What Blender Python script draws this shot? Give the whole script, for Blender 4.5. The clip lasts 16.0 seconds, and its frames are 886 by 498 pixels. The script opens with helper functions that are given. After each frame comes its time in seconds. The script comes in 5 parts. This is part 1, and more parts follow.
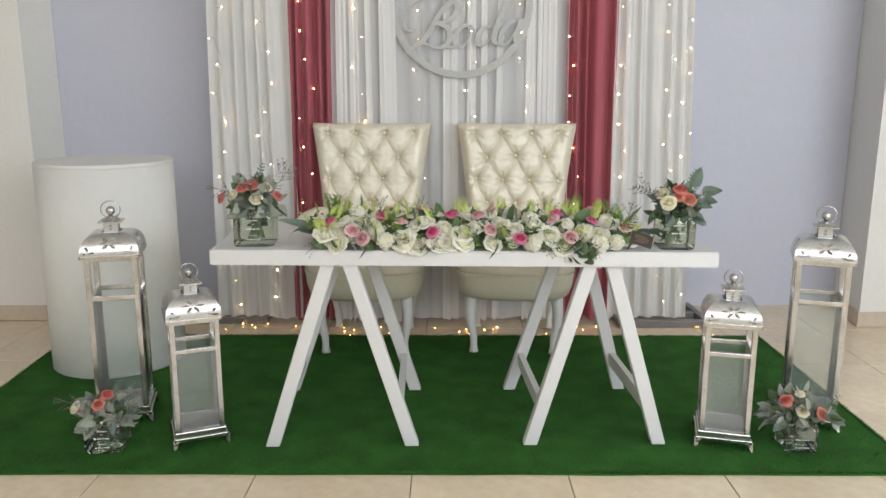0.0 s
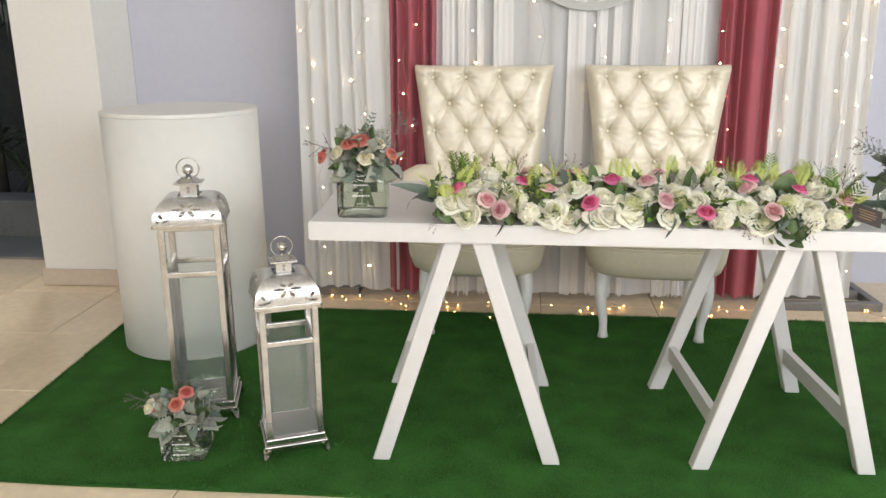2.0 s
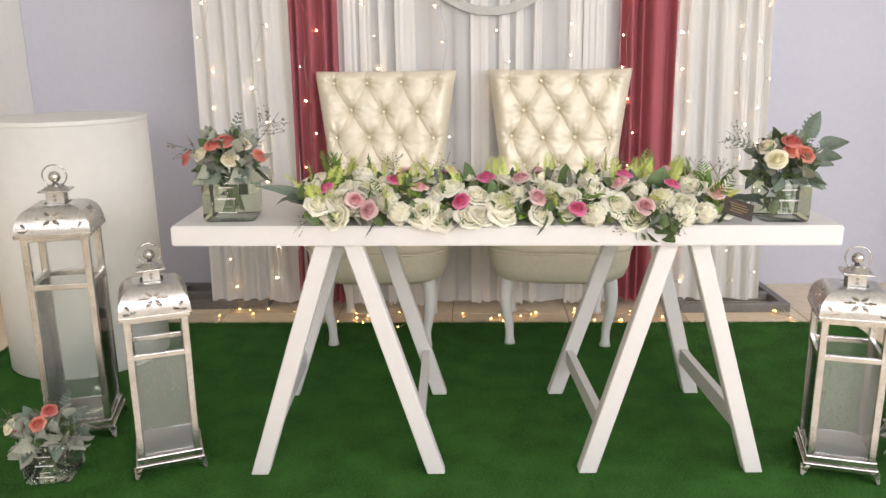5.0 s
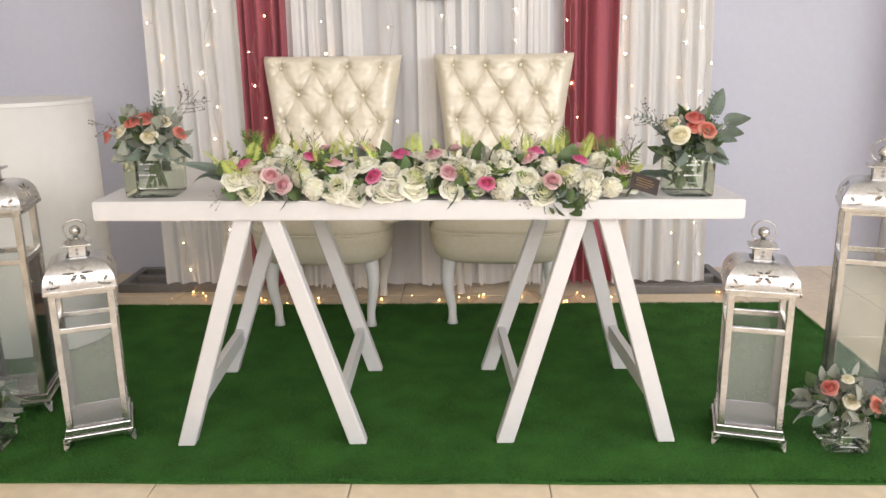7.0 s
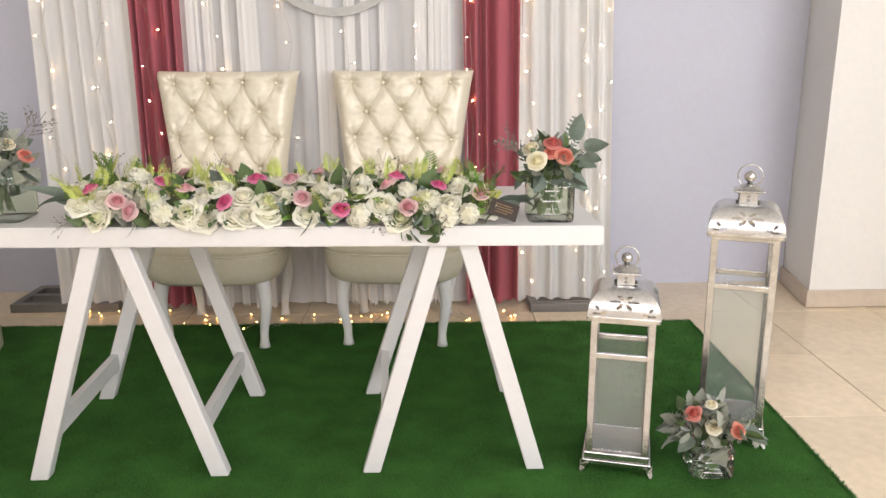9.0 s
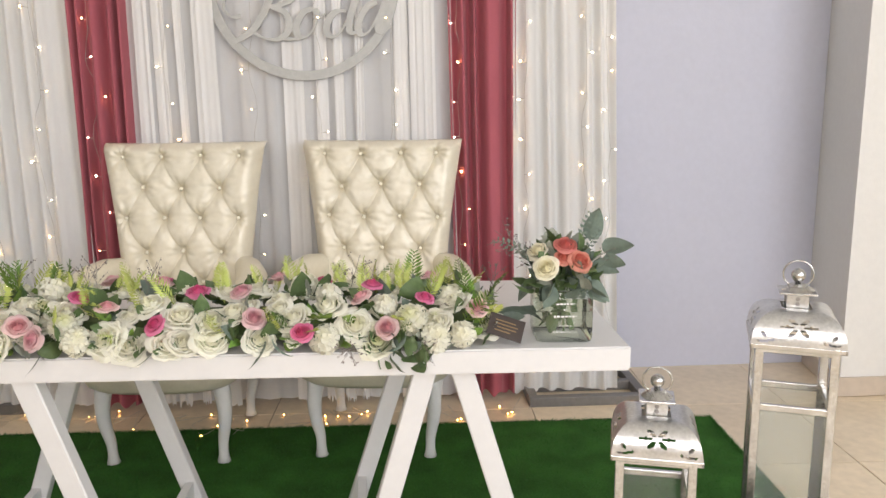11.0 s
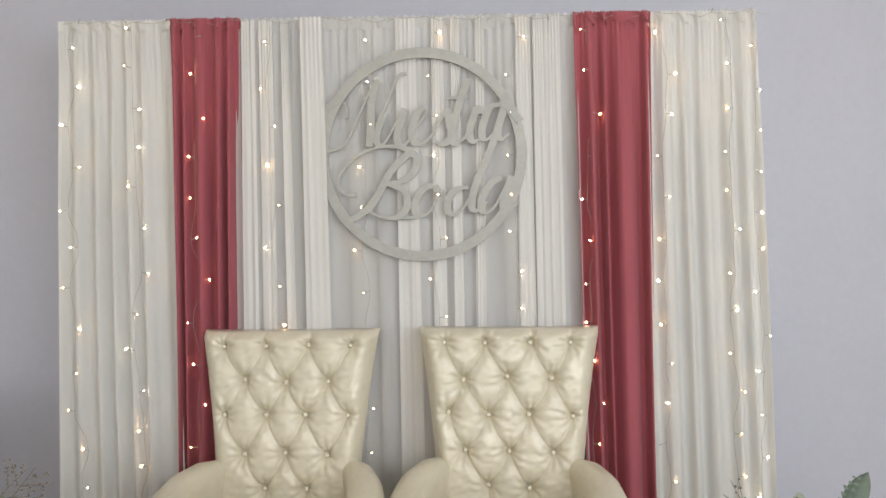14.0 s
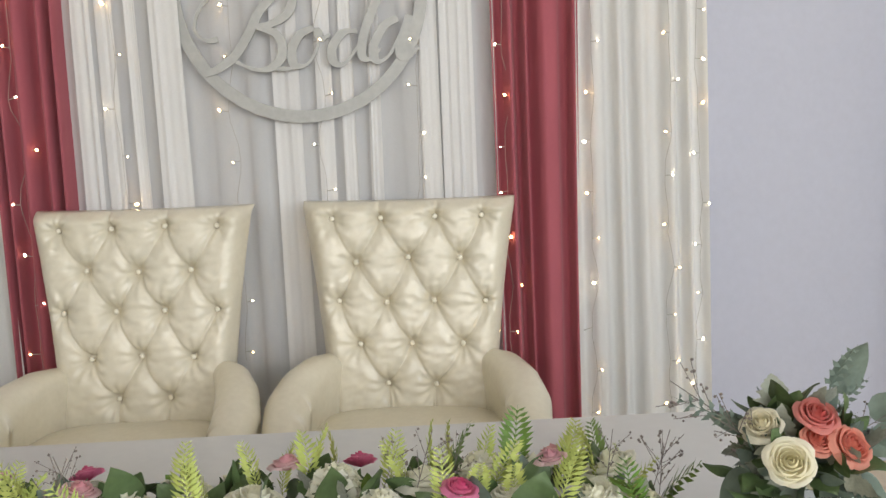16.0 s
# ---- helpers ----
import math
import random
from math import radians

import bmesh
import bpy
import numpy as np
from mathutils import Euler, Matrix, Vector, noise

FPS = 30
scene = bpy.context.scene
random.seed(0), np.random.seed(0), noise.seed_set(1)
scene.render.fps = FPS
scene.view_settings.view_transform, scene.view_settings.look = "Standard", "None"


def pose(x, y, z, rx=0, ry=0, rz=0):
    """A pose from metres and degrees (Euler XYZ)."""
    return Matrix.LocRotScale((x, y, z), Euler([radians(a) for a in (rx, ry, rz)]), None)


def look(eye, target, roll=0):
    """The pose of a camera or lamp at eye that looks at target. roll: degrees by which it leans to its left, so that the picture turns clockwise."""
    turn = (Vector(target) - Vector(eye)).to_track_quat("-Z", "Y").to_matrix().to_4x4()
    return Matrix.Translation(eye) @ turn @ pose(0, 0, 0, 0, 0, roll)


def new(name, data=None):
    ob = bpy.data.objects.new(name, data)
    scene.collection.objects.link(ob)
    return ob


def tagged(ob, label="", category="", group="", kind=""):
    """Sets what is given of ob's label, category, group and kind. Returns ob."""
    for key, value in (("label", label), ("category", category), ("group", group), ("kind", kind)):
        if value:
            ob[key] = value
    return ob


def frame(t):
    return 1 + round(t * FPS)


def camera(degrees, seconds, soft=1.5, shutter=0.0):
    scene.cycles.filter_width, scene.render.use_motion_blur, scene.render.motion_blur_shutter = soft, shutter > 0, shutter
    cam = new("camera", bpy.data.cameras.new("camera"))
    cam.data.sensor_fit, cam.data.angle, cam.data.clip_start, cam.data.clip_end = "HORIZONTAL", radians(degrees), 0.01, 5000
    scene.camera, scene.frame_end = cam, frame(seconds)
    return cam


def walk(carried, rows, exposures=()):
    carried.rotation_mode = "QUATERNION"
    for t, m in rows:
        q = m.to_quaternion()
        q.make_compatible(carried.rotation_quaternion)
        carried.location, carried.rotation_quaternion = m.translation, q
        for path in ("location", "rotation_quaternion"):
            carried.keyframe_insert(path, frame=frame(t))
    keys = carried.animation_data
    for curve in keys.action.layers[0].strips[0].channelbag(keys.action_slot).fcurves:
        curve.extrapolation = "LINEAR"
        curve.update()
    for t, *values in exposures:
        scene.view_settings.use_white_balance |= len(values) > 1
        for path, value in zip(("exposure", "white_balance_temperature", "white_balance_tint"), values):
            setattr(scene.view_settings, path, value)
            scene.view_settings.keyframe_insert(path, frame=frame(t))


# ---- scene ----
cam = camera(59.4, 16.0, soft=1.5)
METRES, EYE, TILT, LEAN, TURN = 3.15, 1.3275, 0.0, 0.0, -1.0
ROWS = [
    (0.0, 0.0, 0.0, 0.0, 0.02, -11.75, -0.08),
    (0.5, -0.0079, 0.0712, 0.0002, 1.03, -12.18, -0.15),
    (1.0, -0.029, 0.1214, -0.0069, 4.28, -13.49, -0.21),
    (1.5, -0.0613, 0.1602, -0.0099, 4.97, -14.47, -0.13),
    (2.0, -0.0826, 0.1839, -0.0172, 4.85, -15.41, 0.25),
    (2.5, -0.0898, 0.2001, -0.0251, 4.23, -15.74, 0.7),
    (3.0, -0.0807, 0.2067, -0.0336, 3.17, -15.62, 0.91),
    (3.5, -0.0632, 0.2065, -0.0367, 2.16, -14.58, 0.77),
    (4.0, -0.0438, 0.2059, -0.0369, 1.77, -13.89, 0.72),
    (6.5, 0.0462, 0.1958, -0.0459, 1.58, -14.46, 0.69),
    (7.0, 0.066, 0.1854, -0.0515, 1.39, -14.47, 0.75),
    (7.5, 0.0939, 0.167, -0.0538, 1.04, -14.13, 0.6),
    (8.0, 0.122, 0.1602, -0.0486, -0.22, -14.15, 0.21),
    (10.5, 0.1753, 0.3189, -0.0233, -1.86, -12.41, 0.42),
    (11.0, 0.1614, 0.3433, -0.0135, -2.35, -10.71, 0.64),
    (11.5, 0.1563, 0.3778, 0.0018, -1.59, -9.59, 1.06),
    (12.0, 0.1559, 0.4061, 0.0159, 0.99, -8.3, 1.16),
    (12.5, 0.1485, 0.4192, 0.0267, 3.29, -6.53, 0.94),
    (13.0, 0.1229, 0.4299, 0.0366, 3.66, -4.23, 0.62),
    (13.5, 0.092, 0.4429, 0.0413, 3.12, -2.06, 0.74),
    (14.0, 0.0748, 0.4557, 0.043, 1.44, -0.87, 0.86),
    (14.5, 0.0739, 0.476, 0.0459, -0.64, -0.85, 0.98),
    (15.0, 0.0814, 0.5224, 0.0379, -1.35, -2.64, 1.43),
    (15.5, 0.0949, 0.5676, 0.0193, -1.97, -5.18, 1.89),
    (16.0, 0.1096, 0.5965, -0.0038, -3.86, -8.09, 1.8),
]
walk(cam, [(t, pose(0, 0, EYE, TILT, LEAN, TURN) @ pose(METRES * x, METRES * y, METRES * z, 90 + pitch, roll, yaw)) for t, x, y, z, yaw, pitch, roll in ROWS],
     [(0.0, -0.34, 6250, 9), (0.5, -0.20, 6300, 9), (2.0, 0.0, 6500, 11), (4.0, 0.02, 6650, 14), (8.0, 0.0, 6700, 16), (10.5, -0.07, 6650, 15), (12.5, -0.32, 6500, 11), (14.5, -0.38, 6450, 10), (16.0, -0.34, 6400, 10)])

# ---- light ----
world = bpy.data.worlds.new("world")
scene.world = world
world.use_nodes = True
wn = world.node_tree.nodes
sky = wn.new("ShaderNodeTexSky")
sky.sky_type, sky.sun_disc = "NISHITA", False
sky.sun_elevation, sky.sun_rotation = radians(55), radians(200)
world.node_tree.links.new(sky.outputs[0], wn["Background"].inputs[0])
wn["Background"].inputs[1].default_value = 0.12
sun = new("sun", bpy.data.lights.new("sun", "SUN"))
sun.data.energy, sun.data.angle, sun.data.color = 1.0, radians(12), (1.0, 0.96, 0.9)
sun.matrix_world = look((-2, 8, 9), (0, 3, 0))
# lamp in the unseen south window, set high so its light falls downward
day = new("window_daylight", bpy.data.lights.new("window_daylight", "AREA"))
day.data.shape, day.data.size, day.data.size_y = "RECTANGLE", 4.8, 1.7
day.data.energy, day.data.color = 176.0, (1.0, 0.962, 0.938)
day.matrix_world = look((0.8, -2.95, 2.45), (0.4, 3.6, 0.8))
# added fill lamp from the east, brightens the right side; no source is visible
side = new("side_window_daylight", bpy.data.lights.new("side_window_daylight", "AREA"))
side.data.shape, side.data.size, side.data.size_y = "RECTANGLE", 2.8, 2.0
side.data.energy, side.data.color = 98.0, (0.87, 0.93, 1.0)
side.matrix_world = look((3.55, 0.0, 2.1), (0.3, 3.4, 0.9))


# ---- materials ----
def material(name, colour, rough=0.6, metal=0.0, vary=0.08, scale=6.0, fine=60.0, bump=0.1, bump_scale=None, spec=0.5, coat=0.0, sheen=0.0, hue=None):
    """A procedural surface: base colour with stains at a large and a fine scale, and a fine relief."""
    m = bpy.data.materials.new(name)
    m.use_nodes = True
    n, l = m.node_tree.nodes, m.node_tree.links
    b = n["Principled BSDF"]
    tc = n.new("ShaderNodeTexCoord")
    n1, n2 = n.new("ShaderNodeTexNoise"), n.new("ShaderNodeTexNoise")
    n1.inputs["Scale"].default_value, n2.inputs["Scale"].default_value = scale, fine
    n1.inputs["Detail"].default_value = n2.inputs["Detail"].default_value = 5
    l.new(tc.outputs["Object"], n1.inputs["Vector"])
    l.new(tc.outputs["Object"], n2.inputs["Vector"])
    add = n.new("ShaderNodeMath")
    add.operation = "ADD"
    l.new(n1.outputs["Fac"], add.inputs[0])
    l.new(n2.outputs["Fac"], add.inputs[1])
    ramp = n.new("ShaderNodeMapRange")
    ramp.inputs["From Min"].default_value, ramp.inputs["From Max"].default_value = 0.65, 1.35
    l.new(add.outputs[0], ramp.inputs["Value"])
    mix = n.new("ShaderNodeMix")
    mix.data_type = "RGBA"
    other = hue or colour
    mix.inputs["A"].default_value = (*[c * (1 - vary) for c in colour], 1)
    mix.inputs["B"].default_value = (*[min(1, c * (1 + vary)) for c in other], 1)
    l.new(ramp.outputs[0], mix.inputs["Factor"])
    l.new(mix.outputs["Result"], b.inputs["Base Color"])
    b.inputs["Roughness"].default_value, b.inputs["Metallic"].default_value = rough, metal
    b.inputs["Specular IOR Level"].default_value = spec
    b.inputs["Coat Weight"].default_value = coat
    b.inputs["Sheen Weight"].default_value = sheen
    if bump:
        n3, bp = n.new("ShaderNodeTexNoise"), n.new("ShaderNodeBump")
        n3.inputs["Scale"].default_value, n3.inputs["Detail"].default_value = bump_scale or fine, 6
        bp.inputs["Strength"].default_value, bp.inputs["Distance"].default_value = bump, 0.004
        l.new(tc.outputs["Object"], n3.inputs["Vector"])
        l.new(n3.outputs["Fac"], bp.inputs["Height"])
        l.new(bp.outputs[0], b.inputs["Normal"])
    return m


def by_piece(m, amount=0.12, hue=0.0):
    """Lets alike pieces differ a little in tone."""
    n, l = m.node_tree.nodes, m.node_tree.links
    b = n["Principled BSDF"]
    src = b.inputs["Base Color"].links[0].from_socket
    oi, hsv, r1 = n.new("ShaderNodeObjectInfo"), n.new("ShaderNodeHueSaturation"), n.new("ShaderNodeMapRange")
    r1.inputs["To Min"].default_value, r1.inputs["To Max"].default_value = 1 - amount, 1 + amount
    l.new(oi.outputs["Random"], r1.inputs["Value"])
    l.new(r1.outputs[0], hsv.inputs["Value"])
    if hue:
        r2 = n.new("ShaderNodeMapRange")
        r2.inputs["To Min"].default_value, r2.inputs["To Max"].default_value = 0.5 - hue, 0.5 + hue
        l.new(oi.outputs["Random"], r2.inputs["Value"])
        l.new(r2.outputs[0], hsv.inputs["Hue"])
    l.new(src, hsv.inputs["Color"])
    l.new(hsv.outputs[0], b.inputs["Base Color"])
    return m


def cloth_material(name, colour, through_light=0.3, clear=0.0, vary=0.05, rough=0.8):
    m = material(name, colour, rough, vary=vary, scale=3, fine=250, bump=0.15, bump_scale=500, spec=0.2, sheen=0.2)
    n, l = m.node_tree.nodes, m.node_tree.links
    b, o = n["Principled BSDF"], n["Material Output"]
    tr, mx = n.new("ShaderNodeBsdfTranslucent"), n.new("ShaderNodeMixShader")
    tr.inputs[0].default_value = (*colour, 1)
    mx.inputs[0].default_value = through_light
    l.new(b.outputs[0], mx.inputs[1])
    l.new(tr.outputs[0], mx.inputs[2])
    last = mx
    if clear:
        tp, m2 = n.new("ShaderNodeBsdfTransparent"), n.new("ShaderNodeMixShader")
        m2.inputs[0].default_value = clear
        l.new(mx.outputs[0], m2.inputs[1])
        l.new(tp.outputs[0], m2.inputs[2])
        last = m2
    l.new(last.outputs[0], o.inputs[0])
    return m


def pane_material(name, tint, gloss=0.08, milky_veil=0.0):
    """Thin glass: tinted, with a Fresnel gloss and a pale diffuse veil that imitates milky reflections."""
    m = bpy.data.materials.new(name)
    m.use_nodes = True
    n, l = m.node_tree.nodes, m.node_tree.links
    n.remove(n["Principled BSDF"])
    tp, gl, mx, fr = n.new("ShaderNodeBsdfTransparent"), n.new("ShaderNodeBsdfGlossy"), n.new("ShaderNodeMixShader"), n.new("ShaderNodeFresnel")
    tp.inputs[0].default_value = (*tint, 1)
    gl.inputs["Roughness"].default_value = 0.03
    fr.inputs[0].default_value = 1.45 + gloss
    df, tc, nz, mr, mh = n.new("ShaderNodeBsdfDiffuse"), n.new("ShaderNodeTexCoord"), n.new("ShaderNodeTexNoise"), n.new("ShaderNodeMapRange"), n.new("ShaderNodeMixShader")
    df.inputs[0].default_value = (0.8, 0.82, 0.8, 1)
    nz.inputs["Scale"].default_value, nz.inputs["Detail"].default_value = 9.0, 4
    mr.inputs["To Min"].default_value, mr.inputs["To Max"].default_value = milky_veil * 0.5, milky_veil * 1.5
    l.new(tc.outputs["Object"], nz.inputs["Vector"])
    l.new(nz.outputs["Fac"], mr.inputs["Value"])
    l.new(mr.outputs[0], mh.inputs[0])
    l.new(tp.outputs[0], mh.inputs[1])
    l.new(df.outputs[0], mh.inputs[2])
    l.new(fr.outputs[0], mx.inputs[0])
    l.new(mh.outputs[0], mx.inputs[1])
    l.new(gl.outputs[0], mx.inputs[2])
    l.new(mx.outputs[0], n["Material Output"].inputs[0])
    return m


def petal_material(name, heart, rim, reach=0.04):
    """Petals whose colour goes from the heart of the flower to its rim."""
    m = material(name, rim, 0.55, vary=0.05, scale=30, fine=200, bump=0.1, spec=0.25, sheen=0.1)
    n, l = m.node_tree.nodes, m.node_tree.links
    b = n["Principled BSDF"]
    src = b.inputs["Base Color"].links[0].from_socket
    tc, sep, ln, mr, mix = n.new("ShaderNodeTexCoord"), n.new("ShaderNodeVectorMath"), n.new("ShaderNodeVectorMath"), n.new("ShaderNodeMapRange"), n.new("ShaderNodeMix")
    sep.operation, ln.operation, mix.data_type = "MULTIPLY", "LENGTH", "RGBA"
    sep.inputs[1].default_value = (1, 1, 0)
    l.new(tc.outputs["Object"], sep.inputs[0])
    l.new(sep.outputs[0], ln.inputs[0])
    mr.inputs["From Max"].default_value = reach
    l.new(ln.outputs["Value"], mr.inputs["Value"])
    l.new(mr.outputs[0], mix.inputs["Factor"])
    mix.inputs["A"].default_value = (*heart, 1)
    l.new(src, mix.inputs["B"])
    l.new(mix.outputs["Result"], b.inputs["Base Color"])
    by_piece(m, 0.08, 0.008)
    tr, mx = n.new("ShaderNodeBsdfTranslucent"), n.new("ShaderNodeMixShader")
    tr.inputs[0].default_value = (*rim, 1)
    mx.inputs[0].default_value = 0.42
    l.new(b.outputs[0], mx.inputs[1])
    l.new(tr.outputs[0], mx.inputs[2])
    l.new(mx.outputs[0], n["Material Output"].inputs[0])
    return m


def glow_material(name, colour, strength):
    m = bpy.data.materials.new(name)
    m.use_nodes = True
    b = m.node_tree.nodes["Principled BSDF"]
    b.inputs["Emission Color"].default_value = (*colour, 1)
    b.inputs["Emission Strength"].default_value = strength
    return m


M_WALL = material("lavender_wall_paint", (0.565, 0.578, 0.668), 0.55, vary=0.03, scale=1.5, fine=40, bump=0.12, bump_scale=90)
M_PILLAR = material("white_wall_paint", (0.80, 0.79, 0.75), 0.6, vary=0.03, scale=1.5, fine=40, bump=0.12, bump_scale=90)
M_CEIL = material("ceiling_paint", (0.8, 0.8, 0.78), 0.8, vary=0.03)
M_TILE = by_piece(material("cream_floor_tile", (0.77, 0.645, 0.465), 0.27, vary=0.10, scale=3, fine=25, bump=0.03, spec=0.5), 0.05)
M_GROUT = material("tile_grout", (0.32, 0.26, 0.2), 0.85, vary=0.2, fine=80)
M_SKIRT = material("beige_tile_skirting", (0.60, 0.51, 0.41), 0.35, vary=0.08, scale=4, fine=30, bump=0.03)
M_TURF = material("green_turf", (0.034, 0.116, 0.020), 0.9, vary=0.45, scale=7, fine=160, bump=1.0, bump_scale=220, spec=0.15)
M_BLADE = material("green_turf_fibre", (0.034, 0.13, 0.024), 0.75, vary=0.45, scale=9, fine=300, bump=0, spec=0.2)
M_PAINT = material("white_painted_wood", (0.69, 0.685, 0.67), 0.42, vary=0.03, scale=5, fine=45, bump=0.12, bump_scale=40)
M_DRUM = material("white_drum_finish", (0.80, 0.80, 0.76), 0.5, vary=0.03, scale=3, fine=20, bump=0.06, bump_scale=12)
M_LEATHER = material("pearl_leatherette", (0.77, 0.71, 0.555), 0.38, metal=0.08, vary=0.05, scale=7, fine=60, bump=0.12, bump_scale=35, spec=0.65, coat=0.11, hue=(0.78, 0.725, 0.585))
M_BUTTON = material("pearl_button", (0.88, 0.83, 0.68), 0.22, vary=0.05, bump=0, coat=0.3)
M_CHAIRLEG = material("white_lacquered_wood", (0.80, 0.80, 0.78), 0.3, vary=0.03, bump=0.03)
M_SILVER = material("brushed_silver_tin", (0.56, 0.555, 0.535), 0.25, metal=1.0, vary=0.26, scale=14, fine=120, bump=0.15, bump_scale=150)
M_SILVER_WHITE = material("whitewashed_silver_tin", (0.58, 0.58, 0.565), 0.28, metal=0.85, vary=0.20, scale=14, fine=120, bump=0.15, bump_scale=120)
M_SILVER_DARK = material("dull_lantern_floor", (0.33, 0.31, 0.29), 0.5, metal=0.5, vary=0.15, scale=14, fine=90, bump=0.1)
# last value: pale veil mixed into the glass in place of reflections
M_PANE = pane_material("lantern_pane", (0.95, 0.97, 0.96), 0.08, 0.045)
M_JAR = pane_material("green_jar_glass", (0.83, 0.88, 0.78), 0.08, 0.03)
M_WATER = pane_material("jar_water", (0.90, 0.93, 0.86), -0.1)
M_WHITE_CLOTH = cloth_material("ivory_curtain_cloth", (0.88, 0.87, 0.84), 0.25)
M_FOLD = cloth_material("white_sheer_fold", (0.88, 0.87, 0.85), 0.2)
M_SHEER = cloth_material("grey_sheer_cloth", (0.80, 0.80, 0.79), 0.25, 0.12)
M_RED = cloth_material("dusty_rose_cloth", (0.46, 0.122, 0.150), 0.12, vary=0.08)
M_SIGN = material("silver_grey_board", (0.43, 0.43, 0.405), 0.45, metal=0.1, vary=0.12, scale=8, fine=60, bump=0.1)
M_STEEL = material("grey_painted_steel", (0.22, 0.21, 0.20), 0.5, metal=0.4, vary=0.12, bump=0.08)
M_WIRE = material("clear_lamp_wire", (0.45, 0.42, 0.36), 0.4, vary=0.05, bump=0)
M_BULB = glow_material("warm_lamp_glow", (1.0, 0.60, 0.24), 22.0)
M_BULB_COOL = glow_material("pale_lamp_glow", (1.0, 0.80, 0.50), 20.0)
M_BULB_AMBER = glow_material("amber_lamp_glow", (1.0, 0.52, 0.14), 17.0)
M_CARD = material("dark_brown_card", (0.045, 0.032, 0.026), 0.5, vary=0.1, bump=0.05)
M_GOLD = material("gold_print", (0.26, 0.18, 0.09), 0.4, metal=0.5, bump=0)
M_PRINT = material("white_vinyl_print", (0.85, 0.86, 0.84), 0.5, vary=0.02, bump=0)
M_WROSE = petal_material("ivory_rose_petal", (0.92, 0.90, 0.66), (0.96, 0.945, 0.82), 0.022)
M_PROSE = petal_material("pale_pink_petal", (0.70, 0.22, 0.30), (0.89, 0.66, 0.65), 0.026)
M_HROSE = petal_material("hot_pink_petal", (0.62, 0.03, 0.15), (0.85, 0.27, 0.46), 0.028)
M_CORAL = petal_material("coral_petal", (0.66, 0.13, 0.10), (0.84, 0.36, 0.29), 0.03)
M_CREAM = petal_material("cream_petal", (0.90, 0.83, 0.56), (0.94, 0.90, 0.74), 0.03)
M_LIME = by_piece(material("lime_filler", (0.50, 0.56, 0.16), 0.6, vary=0.2, scale=20, fine=90, bump=0.1, spec=0.2), 0.12, 0.01)
M_FERN = by_piece(material("fern_green_leaf", (0.14, 0.235, 0.045), 0.5, vary=0.25, scale=15, fine=90, bump=0.1, spec=0.3), 0.2, 0.015)
M_LEAF = by_piece(material("dark_green_leaf", (0.098, 0.150, 0.058), 0.45, vary=0.22, scale=15, fine=90, bump=0.1, spec=0.35), 0.2, 0.01)
M_EUCA = by_piece(material("blue_green_leaf", (0.155, 0.20, 0.16), 0.55, vary=0.2, scale=15, fine=90, bump=0.1, spec=0.3), 0.15, 0.01)
M_DUSTY = by_piece(material("silver_felt_leaf", (0.31, 0.33, 0.265), 0.8, vary=0.15, scale=20, fine=150, bump=0.3, spec=0.15, sheen=0.3), 0.12)
M_TWIG = material("grey_brown_twig", (0.20, 0.17, 0.15), 0.8, vary=0.2, bump=0.1)
M_STEM = material("green_stem", (0.10, 0.16, 0.06), 0.6, vary=0.2, bump=0.1)
# garden wall, bark and leaf colours are darkened to carry the shade outside
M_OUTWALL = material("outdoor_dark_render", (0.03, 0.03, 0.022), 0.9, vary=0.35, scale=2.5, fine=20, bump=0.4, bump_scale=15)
M_KERB = material("grey_concrete", (0.15, 0.155, 0.145), 0.85, vary=0.15, scale=4, fine=50, bump=0.3)
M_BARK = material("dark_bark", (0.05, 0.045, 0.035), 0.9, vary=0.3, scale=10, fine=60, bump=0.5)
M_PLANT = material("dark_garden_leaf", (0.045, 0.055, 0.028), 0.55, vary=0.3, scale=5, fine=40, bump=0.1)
M_WINFRAME = material("white_window_frame", (0.75, 0.75, 0.73), 0.4, vary=0.03, bump=0.03)


# ---- building helpers ----
def mesh_from(bm, name, mat, smooth=False):
    me = bpy.data.meshes.new(name)
    bmesh.ops.recalc_face_normals(bm, faces=bm.faces)
    bm.to_mesh(me)
    bm.free()
    me.materials.append(mat)
    if smooth:
        me.polygons.foreach_set("use_smooth", [True] * len(me.polygons))
    return me


def part(name, bm, mat, parent=None, label="", smooth=False, at=None):
    ob = new(name, mesh_from(bm, name, mat, smooth))
    if parent is not None:
        ob.parent = parent
    if at is not None:
        ob.matrix_basis = at
    return tagged(ob, label)


def piece(name, me, parent, at):
    ob = new(name, me)
    ob.parent = parent
    ob.matrix_basis = at
    return ob


def thing(name, at, label, category, group=""):
    ob = new(name)
    ob.empty_display_size = 0.05
    ob.matrix_basis = at
    return tagged(ob, label, category, group)


